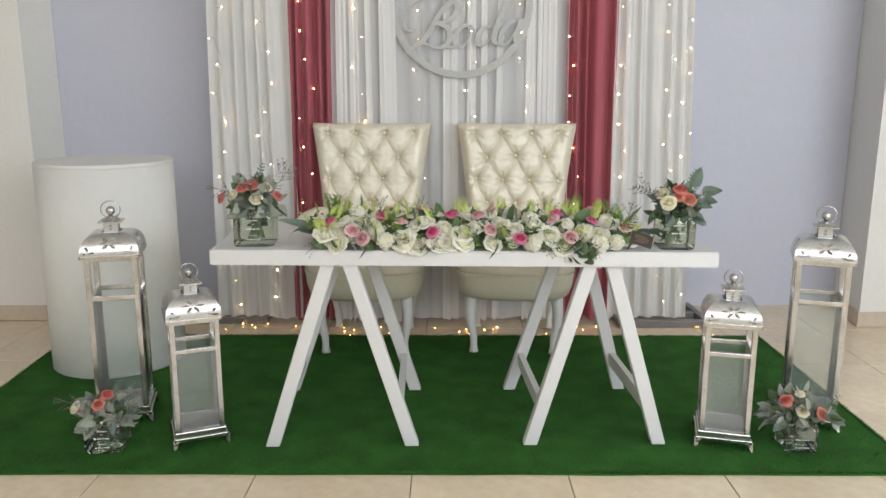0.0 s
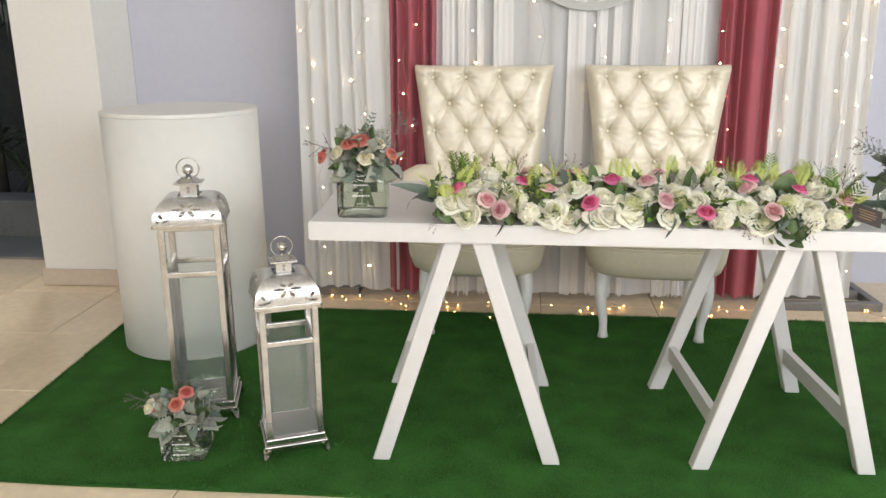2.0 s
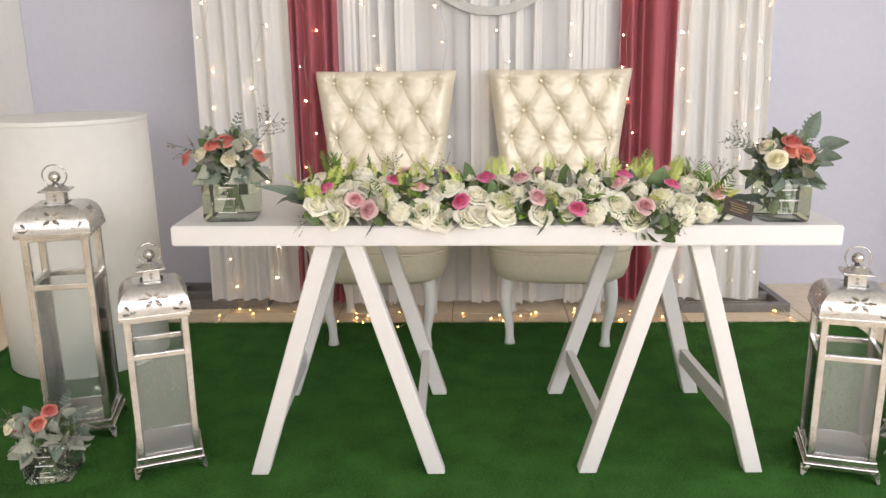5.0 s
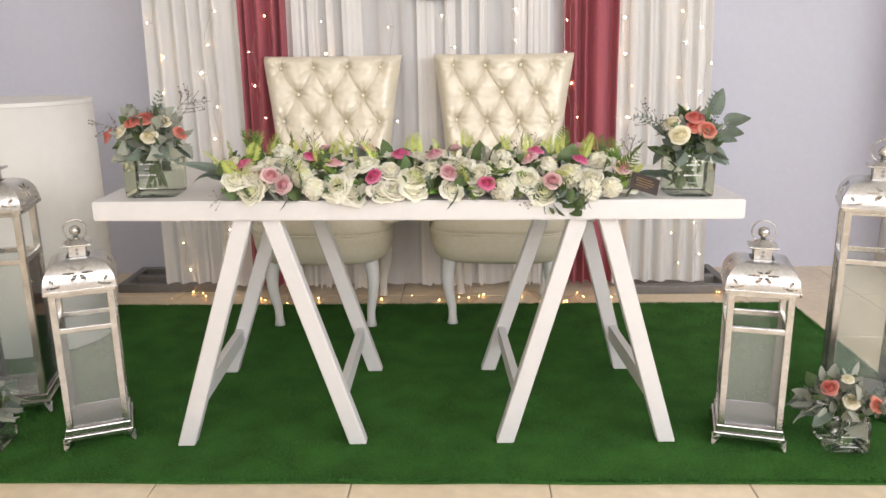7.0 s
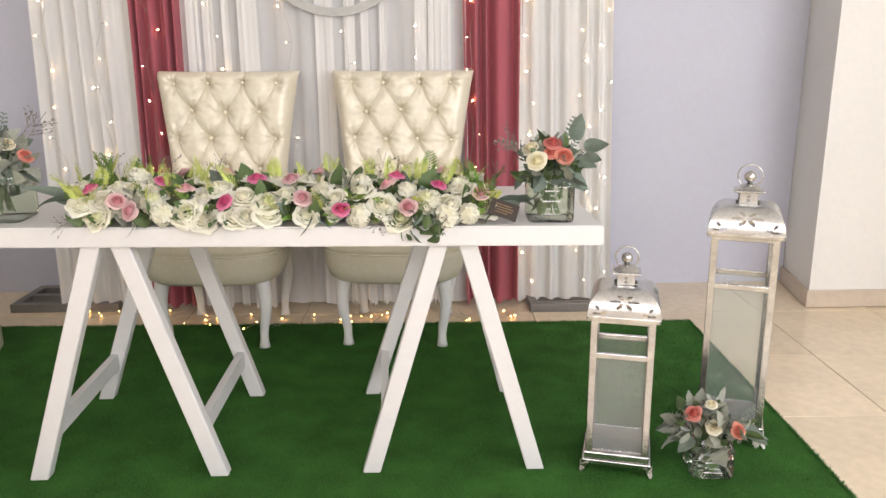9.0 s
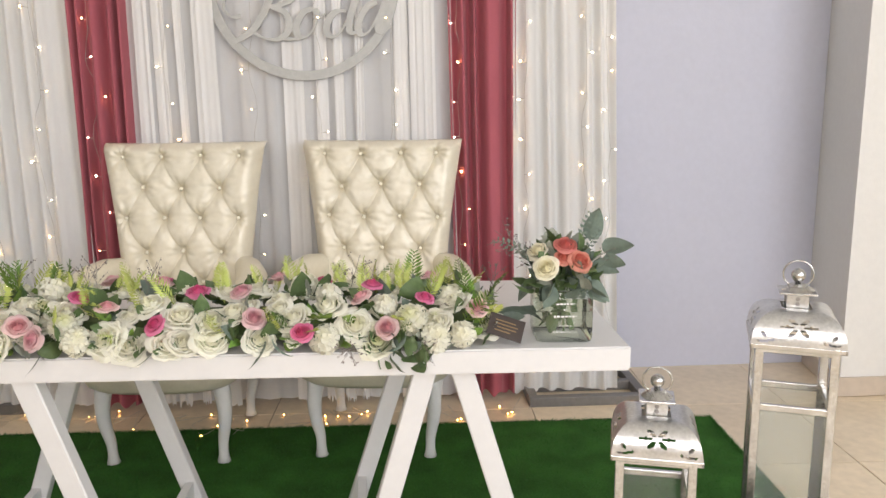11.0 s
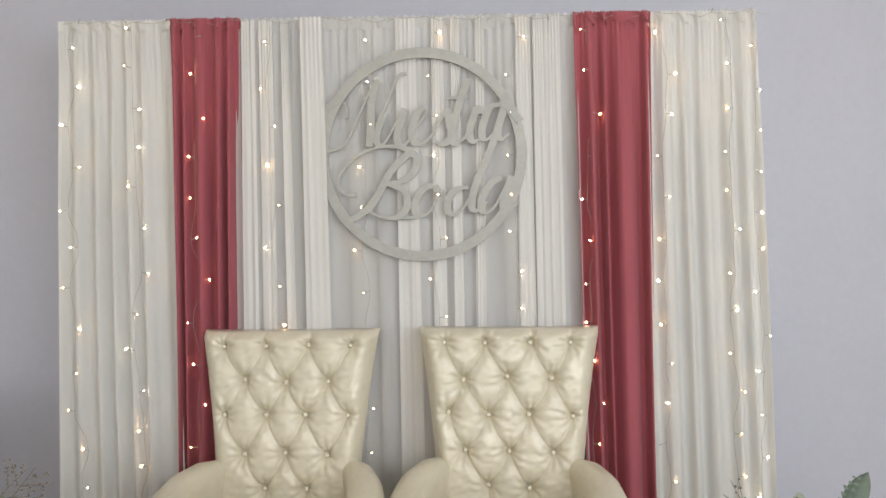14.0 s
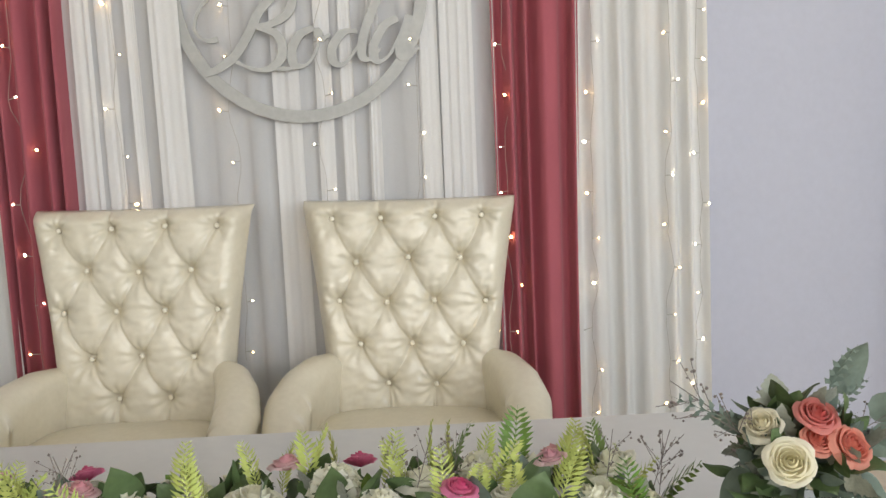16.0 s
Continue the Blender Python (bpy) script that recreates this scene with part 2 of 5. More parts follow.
def box(bm, x0, x1, y0, y1, z0, z1, bevel=0.0, m=None, seg=2):
    made = bmesh.ops.create_cube(bm, size=1.0)["verts"]
    bmesh.ops.transform(bm, verts=made, matrix=Matrix.LocRotScale(((x0 + x1) / 2, (y0 + y1) / 2, (z0 + z1) / 2), None, (x1 - x0, y1 - y0, z1 - z0)))
    if bevel:
        es = list({e for v in made for e in v.link_edges})
        fs = bmesh.ops.bevel(bm, geom=es, offset=bevel, segments=seg, affect="EDGES", profile=0.5)
        made = list({v for f in fs["faces"] for v in f.verts} | {v for v in made if v.is_valid})
    if m is not None:
        bmesh.ops.transform(bm, verts=made, matrix=m)
    return made


def prism(bm, outline, z0, z1):
    lo = [bm.verts.new((x, y, z0)) for x, y in outline]
    hi = [bm.verts.new((x, y, z1)) for x, y in outline]
    k = len(outline)
    for i in range(k):
        bm.faces.new((lo[i], lo[(i + 1) % k], hi[(i + 1) % k], hi[i]))
    bm.faces.new(lo)
    bm.faces.new(hi)


def tube(bm, pts, r, n=6, caps=True):
    """A round bar along a line of points; r may be one radius or one for each point."""
    pts = [Vector(p) for p in pts]
    rs = r if isinstance(r, (list, tuple)) else [r] * len(pts)
    rings, up = [], Vector((0.123, 0.31, 0.94))
    for i, p in enumerate(pts):
        d = (pts[min(i + 1, len(pts) - 1)] - pts[max(i - 1, 0)]).normalized()
        a = d.cross(up)
        a = a.normalized() if a.length > 1e-4 else d.orthogonal().normalized()
        b = d.cross(a)
        rings.append([bm.verts.new(p + rs[i] * (math.cos(k * math.tau / n) * a + math.sin(k * math.tau / n) * b)) for k in range(n)])
    for q, w in zip(rings, rings[1:]):
        for k in range(n):
            bm.faces.new((q[k], q[(k + 1) % n], w[(k + 1) % n], w[k]))
    if caps:
        bm.faces.new(rings[0])
        bm.faces.new(rings[-1])


def turned(bm, profile, n=24, m=None):
    """A turned body from (radius, height) pairs."""
    rings = []
    for r, z in profile:
        rings.append([bm.verts.new((r * math.cos(k * math.tau / n), r * math.sin(k * math.tau / n), z)) for k in range(n)])
    for q, w in zip(rings, rings[1:]):
        for k in range(n):
            bm.faces.new((q[k], q[(k + 1) % n], w[(k + 1) % n], w[k]))
    bm.faces.new(rings[0])
    bm.faces.new(rings[-1])
    if m is not None:
        bmesh.ops.transform(bm, verts=[v for g in rings for v in g], matrix=m)


def sheet(bm, f, nu, nv):
    """A grid of faces over f(u, v), u and v from 0 to 1."""
    g = [[bm.verts.new(f(i / nu, j / nv)) for j in range(nv + 1)] for i in range(nu + 1)]
    for i in range(nu):
        for j in range(nv):
            bm.faces.new((g[i][j], g[i + 1][j], g[i + 1][j + 1], g[i][j + 1]))
    return g


def aim(p, n, spin=0.0, size=1.0):
    """A place at p whose z axis points along n."""
    q = Vector(n).normalized().to_track_quat("Z", "Y").to_matrix().to_4x4()
    return Matrix.Translation(p) @ q @ pose(0, 0, 0, 0, 0, spin) @ Matrix.Scale(size, 4)


def structure(name, bm, mat, label, category):
    return tagged(part(name, bm, mat), label, category, kind="structure")


# ---- the room ----
CEIL = 3.6
bm = bmesh.new()
box(bm, -2.146, 2.512, 4.64, 4.86, 0, CEIL)
structure("wall_north", bm, M_WALL, "smooth lavender-grey painted wall behind the drapes", "wall")
bm = bmesh.new()
prism(bm, [(-2.62, 4.375), (-2.205, 4.375), (-2.148, 4.638), (-2.148, 4.86), (-2.62, 4.86)], 0, CEIL)
structure("wall_pillar_west", bm, M_PILLAR, "white painted pillar beside the garden opening", "pillar")
bm = bmesh.new()
prism(bm, [(2.43, 4.19), (3.6, 4.19), (3.6, 4.86), (2.514, 4.86), (2.514, 4.638)], 0, CEIL)
structure("wall_pillar_east", bm, M_PILLAR, "white painted wall projecting beside the lavender wall", "wall")
bm = bmesh.new()
prism(bm, [(-2.635, 4.362), (-2.215, 4.362), (-2.215, 4.373), (-2.622, 4.373), (-2.622, 4.85), (-2.635, 4.85)], 0.003, 0.09)
structure("baseboard_west", bm, M_SKIRT, "beige tile baseboard round the white pillar", "baseboard")
bm = bmesh.new()
prism(bm, [(2.418, 4.178), (3.595, 4.178), (3.595, 4.188), (2.428, 4.188), (2.510, 4.636), (2.498, 4.636)], 0.003, 0.088)
structure("baseboard_east", bm, M_SKIRT, "beige tile baseboard along the white wall", "baseboard")
# unseen walls, lintel and ceiling, added to close the room and bounce light
bm = bmesh.new()
box(bm, 3.6, 3.8, -3.2, -1.5, 0, CEIL)
box(bm, 3.6, 3.8, 1.5, 4.86, 0, CEIL)
box(bm, 3.6, 3.8, -1.5, 1.5, 0, 0.9)
box(bm, 3.6, 3.8, -1.5, 1.5, 3.2, CEIL)
structure("wall_east", bm, M_PILLAR, "unseen white side wall added with an opening for the fill lamp", "wall")
bm = bmesh.new()
box(bm, -4.4, -4.2, -3.2, 4.86, 0, CEIL)
structure("wall_west", bm, M_PILLAR, "unseen white side wall added to close the room", "wall")
bm = bmesh.new()
box(bm, -4.2, -2.622, 4.64, 4.86, 2.35, CEIL)
structure("wall_lintel", bm, M_PILLAR, "white lintel over the garden opening", "wall")
# unseen; the opening sits high to suit the daylight lamp
bm = bmesh.new()
box(bm, -4.4, -1.65, -3.2, -3.0, 0, CEIL)
box(bm, 3.25, 3.8, -3.2, -3.0, 0, CEIL)
box(bm, -1.65, 3.25, -3.2, -3.0, 0, 1.5)
box(bm, -1.65, 3.25, -3.2, -3.0, 3.4, CEIL)
structure("wall_south", bm, M_PILLAR, "unseen white wall added with a wide window opening", "wall")
bm = bmesh.new()
box(bm, -4.4, 3.8, -3.2, 4.86, CEIL, CEIL + 0.15)
structure("ceiling", bm, M_CEIL, "unseen white ceiling added to bounce light", "ceiling")
bm = bmesh.new()
box(bm, -4.4, 3.8, -3.2, 4.9, -0.2, -0.004)
floor = structure("floor", bm, M_GROUT, "floor of glossy cream ceramic tiles with thin joints", "floor")
bm = bmesh.new()
prism(bm, [(-60, -60), (60, -60), (60, 60), (-60, 60)], -0.4, -0.21)
structure("ground", bm, M_KERB, "grey ground outside", "ground")
# unseen frames round the two lamps; the east one is added for the fill
for nm, rows_w, at in (("window_1", (-1.65, 3.25, 1.5, 3.4), pose(0, -3.1, 0)), ("window_2", (-1.5, 1.5, 0.9, 3.2), pose(3.7, 0, 0, 0, 0, 90))):
    w = tagged(thing(nm, at, "unseen white framed window added round a daylight lamp", "window"), kind="structure")
    x0, x1, z0, z1 = rows_w
    for a, b, c, d in ((x0, x1, z0, z0 + 0.06), (x0, x1, z1 - 0.06, z1), (x0, x0 + 0.06, z0 + 0.06, z1 - 0.06), (x1 - 0.06, x1, z0 + 0.06, z1 - 0.06)):
        bm = bmesh.new()
        box(bm, a, b, -0.04, 0.04, c, d, 0.006)
        part("window_frame", bm, M_WINFRAME, w)

# garden beyond the opening
bm = bmesh.new()
box(bm, -6.5, -2.0, 5.45, 5.75, -0.2, 0.22, 0.015)
structure("trim_planter_kerb", bm, M_KERB, "grey concrete planter kerb outside the opening", "kerb")
bm = bmesh.new()
box(bm, -6.5, -1.5, 4.9, 5.45, -0.2, -0.02)
structure("pavement", bm, M_KERB, "grey concrete strip outside the opening", "pavement")
# backdrop wall, its near-black colour standing in for shade
bm = bmesh.new()
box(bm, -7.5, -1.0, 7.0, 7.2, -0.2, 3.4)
structure("wall_garden", bm, M_OUTWALL, "weathered garden wall with its shade put into the dark colour", "wall")
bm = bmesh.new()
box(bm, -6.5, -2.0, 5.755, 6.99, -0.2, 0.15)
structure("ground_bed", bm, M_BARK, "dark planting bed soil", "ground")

# ---- the turf rug ----
rug = thing("turf_rug", pose(0, 0, 0), "dark green artificial turf rug lying on the tiles", "rug")
RUG = [(-1.90, 2.53), (1.73, 2.468), (1.783, 4.006), (-1.945, 4.075)]


def rug_point(u, v):
    a = Vector(RUG[0]).lerp(Vector(RUG[1]), u)
    b = Vector(RUG[3]).lerp(Vector(RUG[2]), u)
    p = a.lerp(b, v)
    k = 0.006
    return p.x + k * noise.noise((p.y * 3, u * 2, 1.3)), p.y + k * noise.noise((p.x * 3, v * 2, 7.7))


bm = bmesh.new()
sheet(bm, lambda u, v: (*rug_point(u, v), 0.007), 60, 24)
ring_edges = [e for e in bm.edges if e.is_boundary]
low = bmesh.ops.extrude_edge_only(bm, edges=ring_edges)["geom"]
for v in low:
    if isinstance(v, bmesh.types.BMVert):
        v.co.z = 0.001
part("backing", bm, M_TURF, rug)
rng = np.random.default_rng(5)
K = 42000
uu, vv = rng.random(K), rng.random(K)
uu[:5000] = np.where(rng.random(5000) < 0.5, rng.random(5000) * 0.003, 1 - rng.random(5000) * 0.003)
vv[5000:14000] = np.where(rng.random(9000) < 0.6, rng.random(9000) * 0.006, 1 - rng.random(9000) * 0.006)
r0, r1, r2, r3 = [np.array(p) for p in RUG]
base = ((1 - uu)[:, None] * r0 + uu[:, None] * r1) * (1 - vv)[:, None] + ((1 - uu)[:, None] * r3 + uu[:, None] * r2) * vv[:, None]
ang, tall = rng.random(K) * math.tau, 0.006 + 0.006 * rng.random(K)
wide = np.stack([np.cos(ang), np.sin(ang)], 1) * 0.0016
lean = rng.normal(0, 0.005, (K, 2))
vs = np.zeros((K, 3, 3))
vs[:, 0, :2], vs[:, 1, :2], vs[:, 2, :2] = base - wide, base + wide, base + lean
vs[:, :2, 2], vs[:, 2, 2] = 0.0065, 0.0065 + tall
me = bpy.data.meshes.new("turf_fibre")
me.from_pydata(vs.reshape(-1, 3).tolist(), [], np.arange(K * 3).reshape(-1, 3).tolist())
me.materials.append(M_BLADE)
tagged(piece("turf_fibre", me, rug, Matrix()), kind="stuff")

# ---- the table: board and two trestles ----
TOP = 0.766
# the board hangs a few millimetres lower at its east end
SAG = pose(-0.78, 0, 0, 0, 0.29, 0) @ pose(0.78, 0, 0)
board = thing("table_top", SAG, "thick white painted plank table top resting on two trestles", "table")
bm = bmesh.new()
prism(bm, [(-0.782, 2.69), (1.022, 2.668), (1.03, 3.33), (-0.80, 3.35)], TOP - 0.055, TOP)
bmesh.ops.bevel(bm, geom=list(bm.edges), offset=0.004, segments=2, affect="EDGES")
part("board", bm, M_PAINT, board)


def beam(bm, a, b, w, d):
    """A square timber from a to b, w wide across the x-z plane and d deep, ends cut level."""
    a, b = Vector(a), Vector(b)
    s = Vector((w / 2, 0, 0))
    t = Vector((0, d / 2, 0))
    v = [bm.verts.new(p + i * s + j * t) for p in (a, b) for i, j in ((-1, -1), (1, -1), (1, 1), (-1, 1))]
    for q in ((0, 1, 2, 3), (7, 6, 5, 4), (0, 4, 5, 1), (1, 5, 6, 2), (2, 6, 7, 3), (3, 7, 4, 0)):
        bm.faces.new([v[i] for i in q])
    bmesh.ops.bevel(bm, geom=list(bm.edges), offset=0.003, segments=1, affect="EDGES")


for x_l, x_r, x_tl, x_tr, bx_l, bx_r in ((-0.59, -0.068, -0.366, -0.288, -0.605, -0.066), (0.376, 0.862, 0.578, 0.658, 0.352, 0.842)):
    UNDER = TOP - 0.056 - 0.005 * (x_tl + 0.86)
    tr = thing("trestle", pose(0, 0, 0), "white painted wooden A-frame trestle standing on the turf", "trestle", "trestles under the table")
    for x0, x1, y in ((x_l, x_tl, 2.725), (x_r, x_tr, 2.725), (bx_l, x_tl, 3.275), (bx_r, x_tr, 3.275)):
        bm = bmesh.new()
        beam(bm, (x0, y, 0.009), (x1, y, UNDER), 0.052, 0.042)
        part("leg", bm, M_PAINT, tr)
    bm = bmesh.new()
    box(bm, x_tl + 0.018, x_tr - 0.018, 2.80, 3.20, UNDER - 0.035, UNDER - 0.002, 0.003)
    part("top_rail", bm, M_PAINT, tr)
    for a, b, c in ((x_l, bx_l, x_tl), (x_r, bx_r, x_tr)):
        f = 0.21
        xf, xb = a + (c - a) * f, b + (c - b) * f
        bm = bmesh.new()
        z = 0.009 + (UNDER - 0.009) * f
        v = []
        for x, y in ((xf, 2.747), (xb, 3.253)):
            v += [bm.verts.new((x + i * 0.012, y, z + j * 0.027)) for i, j in ((-1, -1), (1, -1), (1, 1), (-1, 1))]
        for q in ((0, 1, 2, 3), (7, 6, 5, 4), (0, 4, 5, 1), (1, 5, 6, 2), (2, 6, 7, 3), (3, 7, 4, 0)):
            bm.faces.new([v[i] for i in q])
        part("stretcher", bm, M_PAINT, tr)

# ---- chairs ----
# the buttons of a backrest, row by row from the top: height and places across
BUTTON_ROWS = ((1.092, (-0.222, -0.080, 0.078, 0.222)), (0.968, (-0.150, 0.0, 0.150)), (0.848, (-0.214, -0.070, 0.070, 0.214)),
               (0.724, (-0.148, 0.0, 0.148)), (0.606, (-0.076, 0.076)))


def tufting(seed):
    """The buttons of one backrest and the creases that join them, each a little off its place."""
    r_ = random.Random(seed)
    rows_ = [[(x + r_.uniform(-0.007, 0.007), z + r_.uniform(-0.006, 0.006)) for x in xs] for z, xs in BUTTON_ROWS]
    lines = []
    for a, b in zip(rows_, rows_[1:]):
        for p in a:
            for q in b:
                if abs(p[0] - q[0]) < 0.11:
                    lines.append((p, q, r_.uniform(0.55, 1.0)))
    lines += [(p, (p[0] * 1.02, 1.15), 0.8) for p in rows_[0][1:3]] + [(p, (p[0], 1.15), 0.25) for p in (rows_[0][0], rows_[0][3])]
    lines += [(p, (p[0] * 1.05, 0.42), 0.8) for p in rows_[4]]
    return [p for row in rows_ for p in row], lines


def tuft(x, z, buttons, lines, seed):
    """Height of the padding, 0 to 1: full pillows, sunk at the buttons, with thin creases and fine gathers."""
    h = 1.0
    for k, (bx, bz) in enumerate(buttons):
        dx, dz = x - bx, z - bz
        r = math.hypot(dx, dz)
        if r < 0.12:
            h -= 0.46 * math.exp(-(r / 0.030) ** 2) + 0.22 * math.exp(-r / 0.009)
            f = r / 0.042
            h += 0.11 * f * math.exp(-f * f) * math.cos(9 * math.atan2(dz, dx) + 5 * noise.noise((k * 1.7, seed, 0.5)) + 4 * noise.noise((x * 14, z * 14, seed)))
    for (ax, az), (bx, bz), deep in lines:
        ux, uz = bx - ax, bz - az
        t = max(0.0, min(1.0, ((x - ax) * ux + (z - az) * uz) / (ux * ux + uz * uz)))
        bow = 0.006 * math.sin(math.pi * t) * math.copysign(1, ux * uz + 1e-9)
        d = math.hypot(x - ax - ux * t - bow, z - az - uz * t)
        if d < 0.06:
            h -= deep * (0.26 * math.exp(-(d / 0.0042) ** 2) + 0.17 * math.exp(-(d / 0.018) ** 2))
    return max(-0.1, h)


def back_half(z):
    k = (z - 0.42) / 0.715
    return 0.242 + 0.022 * k + 0.054 * k * k


def chair(at, label):
    c = thing("armchair", at, label, "chair", "chairs behind the table")
    Z0, Z1 = 0.43, 1.137

    def face_y(z):
        return 0.105 + 0.105 * (z - Z0) / (Z1 - Z0)

    buttons, lines = tufting(3 + int(100 * at.translation.x))

    def front(u, v):
        z = Z0 + (Z1 - Z0) * v
        hw = back_half(z)
        a = 2 * u - 1
        x = hw * a
        fade = min(1, max(0, (0.985 - abs(a)) / 0.10))
        h = 0.046 * (tuft(x, z, buttons, lines, at.translation.x) * fade + (1 - fade))
        edge = max(0, (abs(a) - 0.80) / 0.20)
        h -= 0.062 * edge ** 2.4
        h -= 0.036 * max(0, (v - 0.955) / 0.045) ** 2
        wr = 0.0022 * noise.noise((x * 17, z * 13, at.translation.x * 7)) + 0.0016 * noise.noise((x * 30 + z * 25, z * 55 - x * 20, at.translation.x * 9))
        return x, face_y(z) - h + wr, z + 0.004 * a * a * v ** 6

    bm = bmesh.new()
    g = sheet(bm, front, 168, 190)
    edge = [e for e in bm.edges if e.is_boundary]
    out = bmesh.ops.extrude_edge_only(bm, edges=edge)["geom"]
    vs_ = [v for v in out if isinstance(v, bmesh.types.BMVert)]
    for v in vs_:
        v.co.y = face_y(v.co.z) + 0.06
        v.co.x *= 0.97
    bm.edges.ensure_lookup_table()
    rim = [e for e in bm.edges if e.is_boundary]
    bmesh.ops.holes_fill(bm, edges=rim)
    part("backrest", bm, M_LEATHER, c, smooth=True)
    bm = bmesh.new()
    turned(bm, [(0.007, 0), (0.0105, 0.003), (0.009, 0.008), (0.0035, 0.0105)], 10)
    button = mesh_from(bm, "button", M_BUTTON, True)
    for bx, bz in buttons:
        piece("button", button, c, aim((bx, face_y(bz) - 0.014, bz), (0, -1, 0.12), 0, 0.78))

    # padded arms that sweep forward from the back
    for s in (-1, 1):
        path = [(0.235, 0.12), (0.270, 0.05), (0.300, -0.04), (0.315, -0.13), (0.310, -0.21), (0.285, -0.275)]
        tops = [0.705, 0.715, 0.707, 0.682, 0.645, 0.60]
        thick = [0.04, 0.05, 0.058, 0.062, 0.058, 0.035]

        def arm(u, v):
            k = u * (len(path) - 1)
            i = min(int(k), len(path) - 2)
            f = k - i
            f = f * f * (3 - 2 * f) * 0.4 + f * 0.6
            px = path[i][0] * (1 - f) + path[i + 1][0] * f
            py = path[i][1] * (1 - f) + path[i + 1][1] * f
            tz = tops[i] * (1 - f) + tops[i + 1] * f
            th = thick[i] * (1 - f) + thick[i + 1] * f
            dx, dy = path[i + 1][0] - path[i][0], path[i + 1][1] - path[i][1]
            ln = math.hypot(dx, dy)
            nx, ny = -dy / ln, dx / ln
            bottom = 0.478
            if v < 0.3:
                w, z = 1.0 - 0.25 * (1 - v / 0.3), bottom + (tz - th - bottom) * (v / 0.3)
            elif v > 0.7:
                w, z = -1.0 + 0.25 * ((v - 0.7) / 0.3), bottom + (tz - th - bottom) * ((1 - v) / 0.3)
            else:
                q = (v - 0.3) / 0.4 * math.pi
                w, z = math.cos(q) * 1.0, tz - th + th * math.sin(q)
            return s * (px + nx * w * th), py + ny * w * th, z

        bm = bmesh.new()
        g = sheet(bm, arm, 24, 24)
        for end in (0, -1):
            bm.faces.new(g[end])
        part("arm", bm, M_LEATHER, c, smooth=True)
    # seat: a rounded cushion over an upholstered rail
    def seat_outline(k):
        a = k * math.tau
        ca, sa = math.cos(a), math.sin(a)
        e = 0.62
        x = 0.298 * math.copysign(abs(ca) ** e, ca)
        y = -0.105 + 0.235 * math.copysign(abs(sa) ** e, sa)
        return x, y

    for nm, layers in (("seat", [(0.97, 0.434), (1.0, 0.436), (1.008, 0.455), (0.995, 0.495), (0.955, 0.525), (0.86, 0.545), (0.65, 0.558), (0.35, 0.563)]),
                       ("seat_rail", [(0.70, 0.302), (0.84, 0.305), (0.925, 0.322), (0.975, 0.365), (0.998, 0.42), (1.0, 0.433)])):
        bm = bmesh.new()
        rings = []
        for f, z in layers:
            rings.append([bm.verts.new((f * seat_outline(k / 48)[0], -0.105 + f * (seat_outline(k / 48)[1] + 0.105), z)) for k in range(48)])
        for q, w in zip(rings, rings[1:]):
            for k in range(48):
                bm.faces.new((q[k], q[(k + 1) % 48], w[(k + 1) % 48], w[k]))
        bm.faces.new(rings[0])
        bm.faces.new(rings[-1])
        part(nm, bm, M_LEATHER, c, smooth=True)
    bm = bmesh.new()
    tube(bm, [(1.006 * seat_outline(k / 48)[0], -0.105 + 1.006 * (seat_outline(k / 48)[1] + 0.105), 0.4345) for k in range(49)], 0.0042, 6, caps=False)
    part("piping", bm, M_LEATHER, c, smooth=True)
    # cabriole legs
    for sx, sy, y0 in ((-1, -1, -0.21), (1, -1, -0.21), (-1, 1, 0.225), (1, 1, 0.225)):
        bm = bmesh.new()
        pts, rs = [], []
        for k in range(15):
            f = k / 14
            z = 0.010 + 0.31 * f
            bow = 0.018 * math.sin(min(1, max(0, (f - 0.25) / 0.75)) * math.pi) - 0.006 * (1 - f)
            pts.append((sx * (0.205 + bow * 0.8), y0 + sy * bow * 0.6, z))
            rs.append(0.016 + 0.017 * f ** 1.3 + 0.008 * max(0, 1 - f / 0.10))
        tube(bm, pts, rs, 12)
        part("leg", bm, M_CHAIRLEG, c, "white lacquered curved leg", smooth=True)
    return c


chair(pose(-0.319, 3.968, 0, 0, 0, -2.5), "pearl-white button-tufted armchair with curved white legs behind the table")
chair(pose(0.443, 3.960, 0, 0, 0, -5.5), "pearl-white tufted armchair turned slightly inward behind the table")

# ---- white drum pedestal ----
drum = thing("drum_pedestal", pose(-1.538, 3.712, 0), "tall white cylindrical drum pedestal standing on the turf", "pedestal")
bm = bmesh.new()
turned(bm, [(0.303, 0.009), (0.307, 0.012), (0.307, 0.974)], 72)
part("body", bm, M_DRUM, drum, smooth=False)
for p in drum.children[0].data.polygons:
    p.use_smooth = len(p.vertices) == 4
bm = bmesh.new()
turned(bm, [(0.307, 0.975), (0.3075, 0.979), (0.3075, 0.988), (0.305, 0.991)], 72)
part("top_disc", bm, M_DRUM, drum)


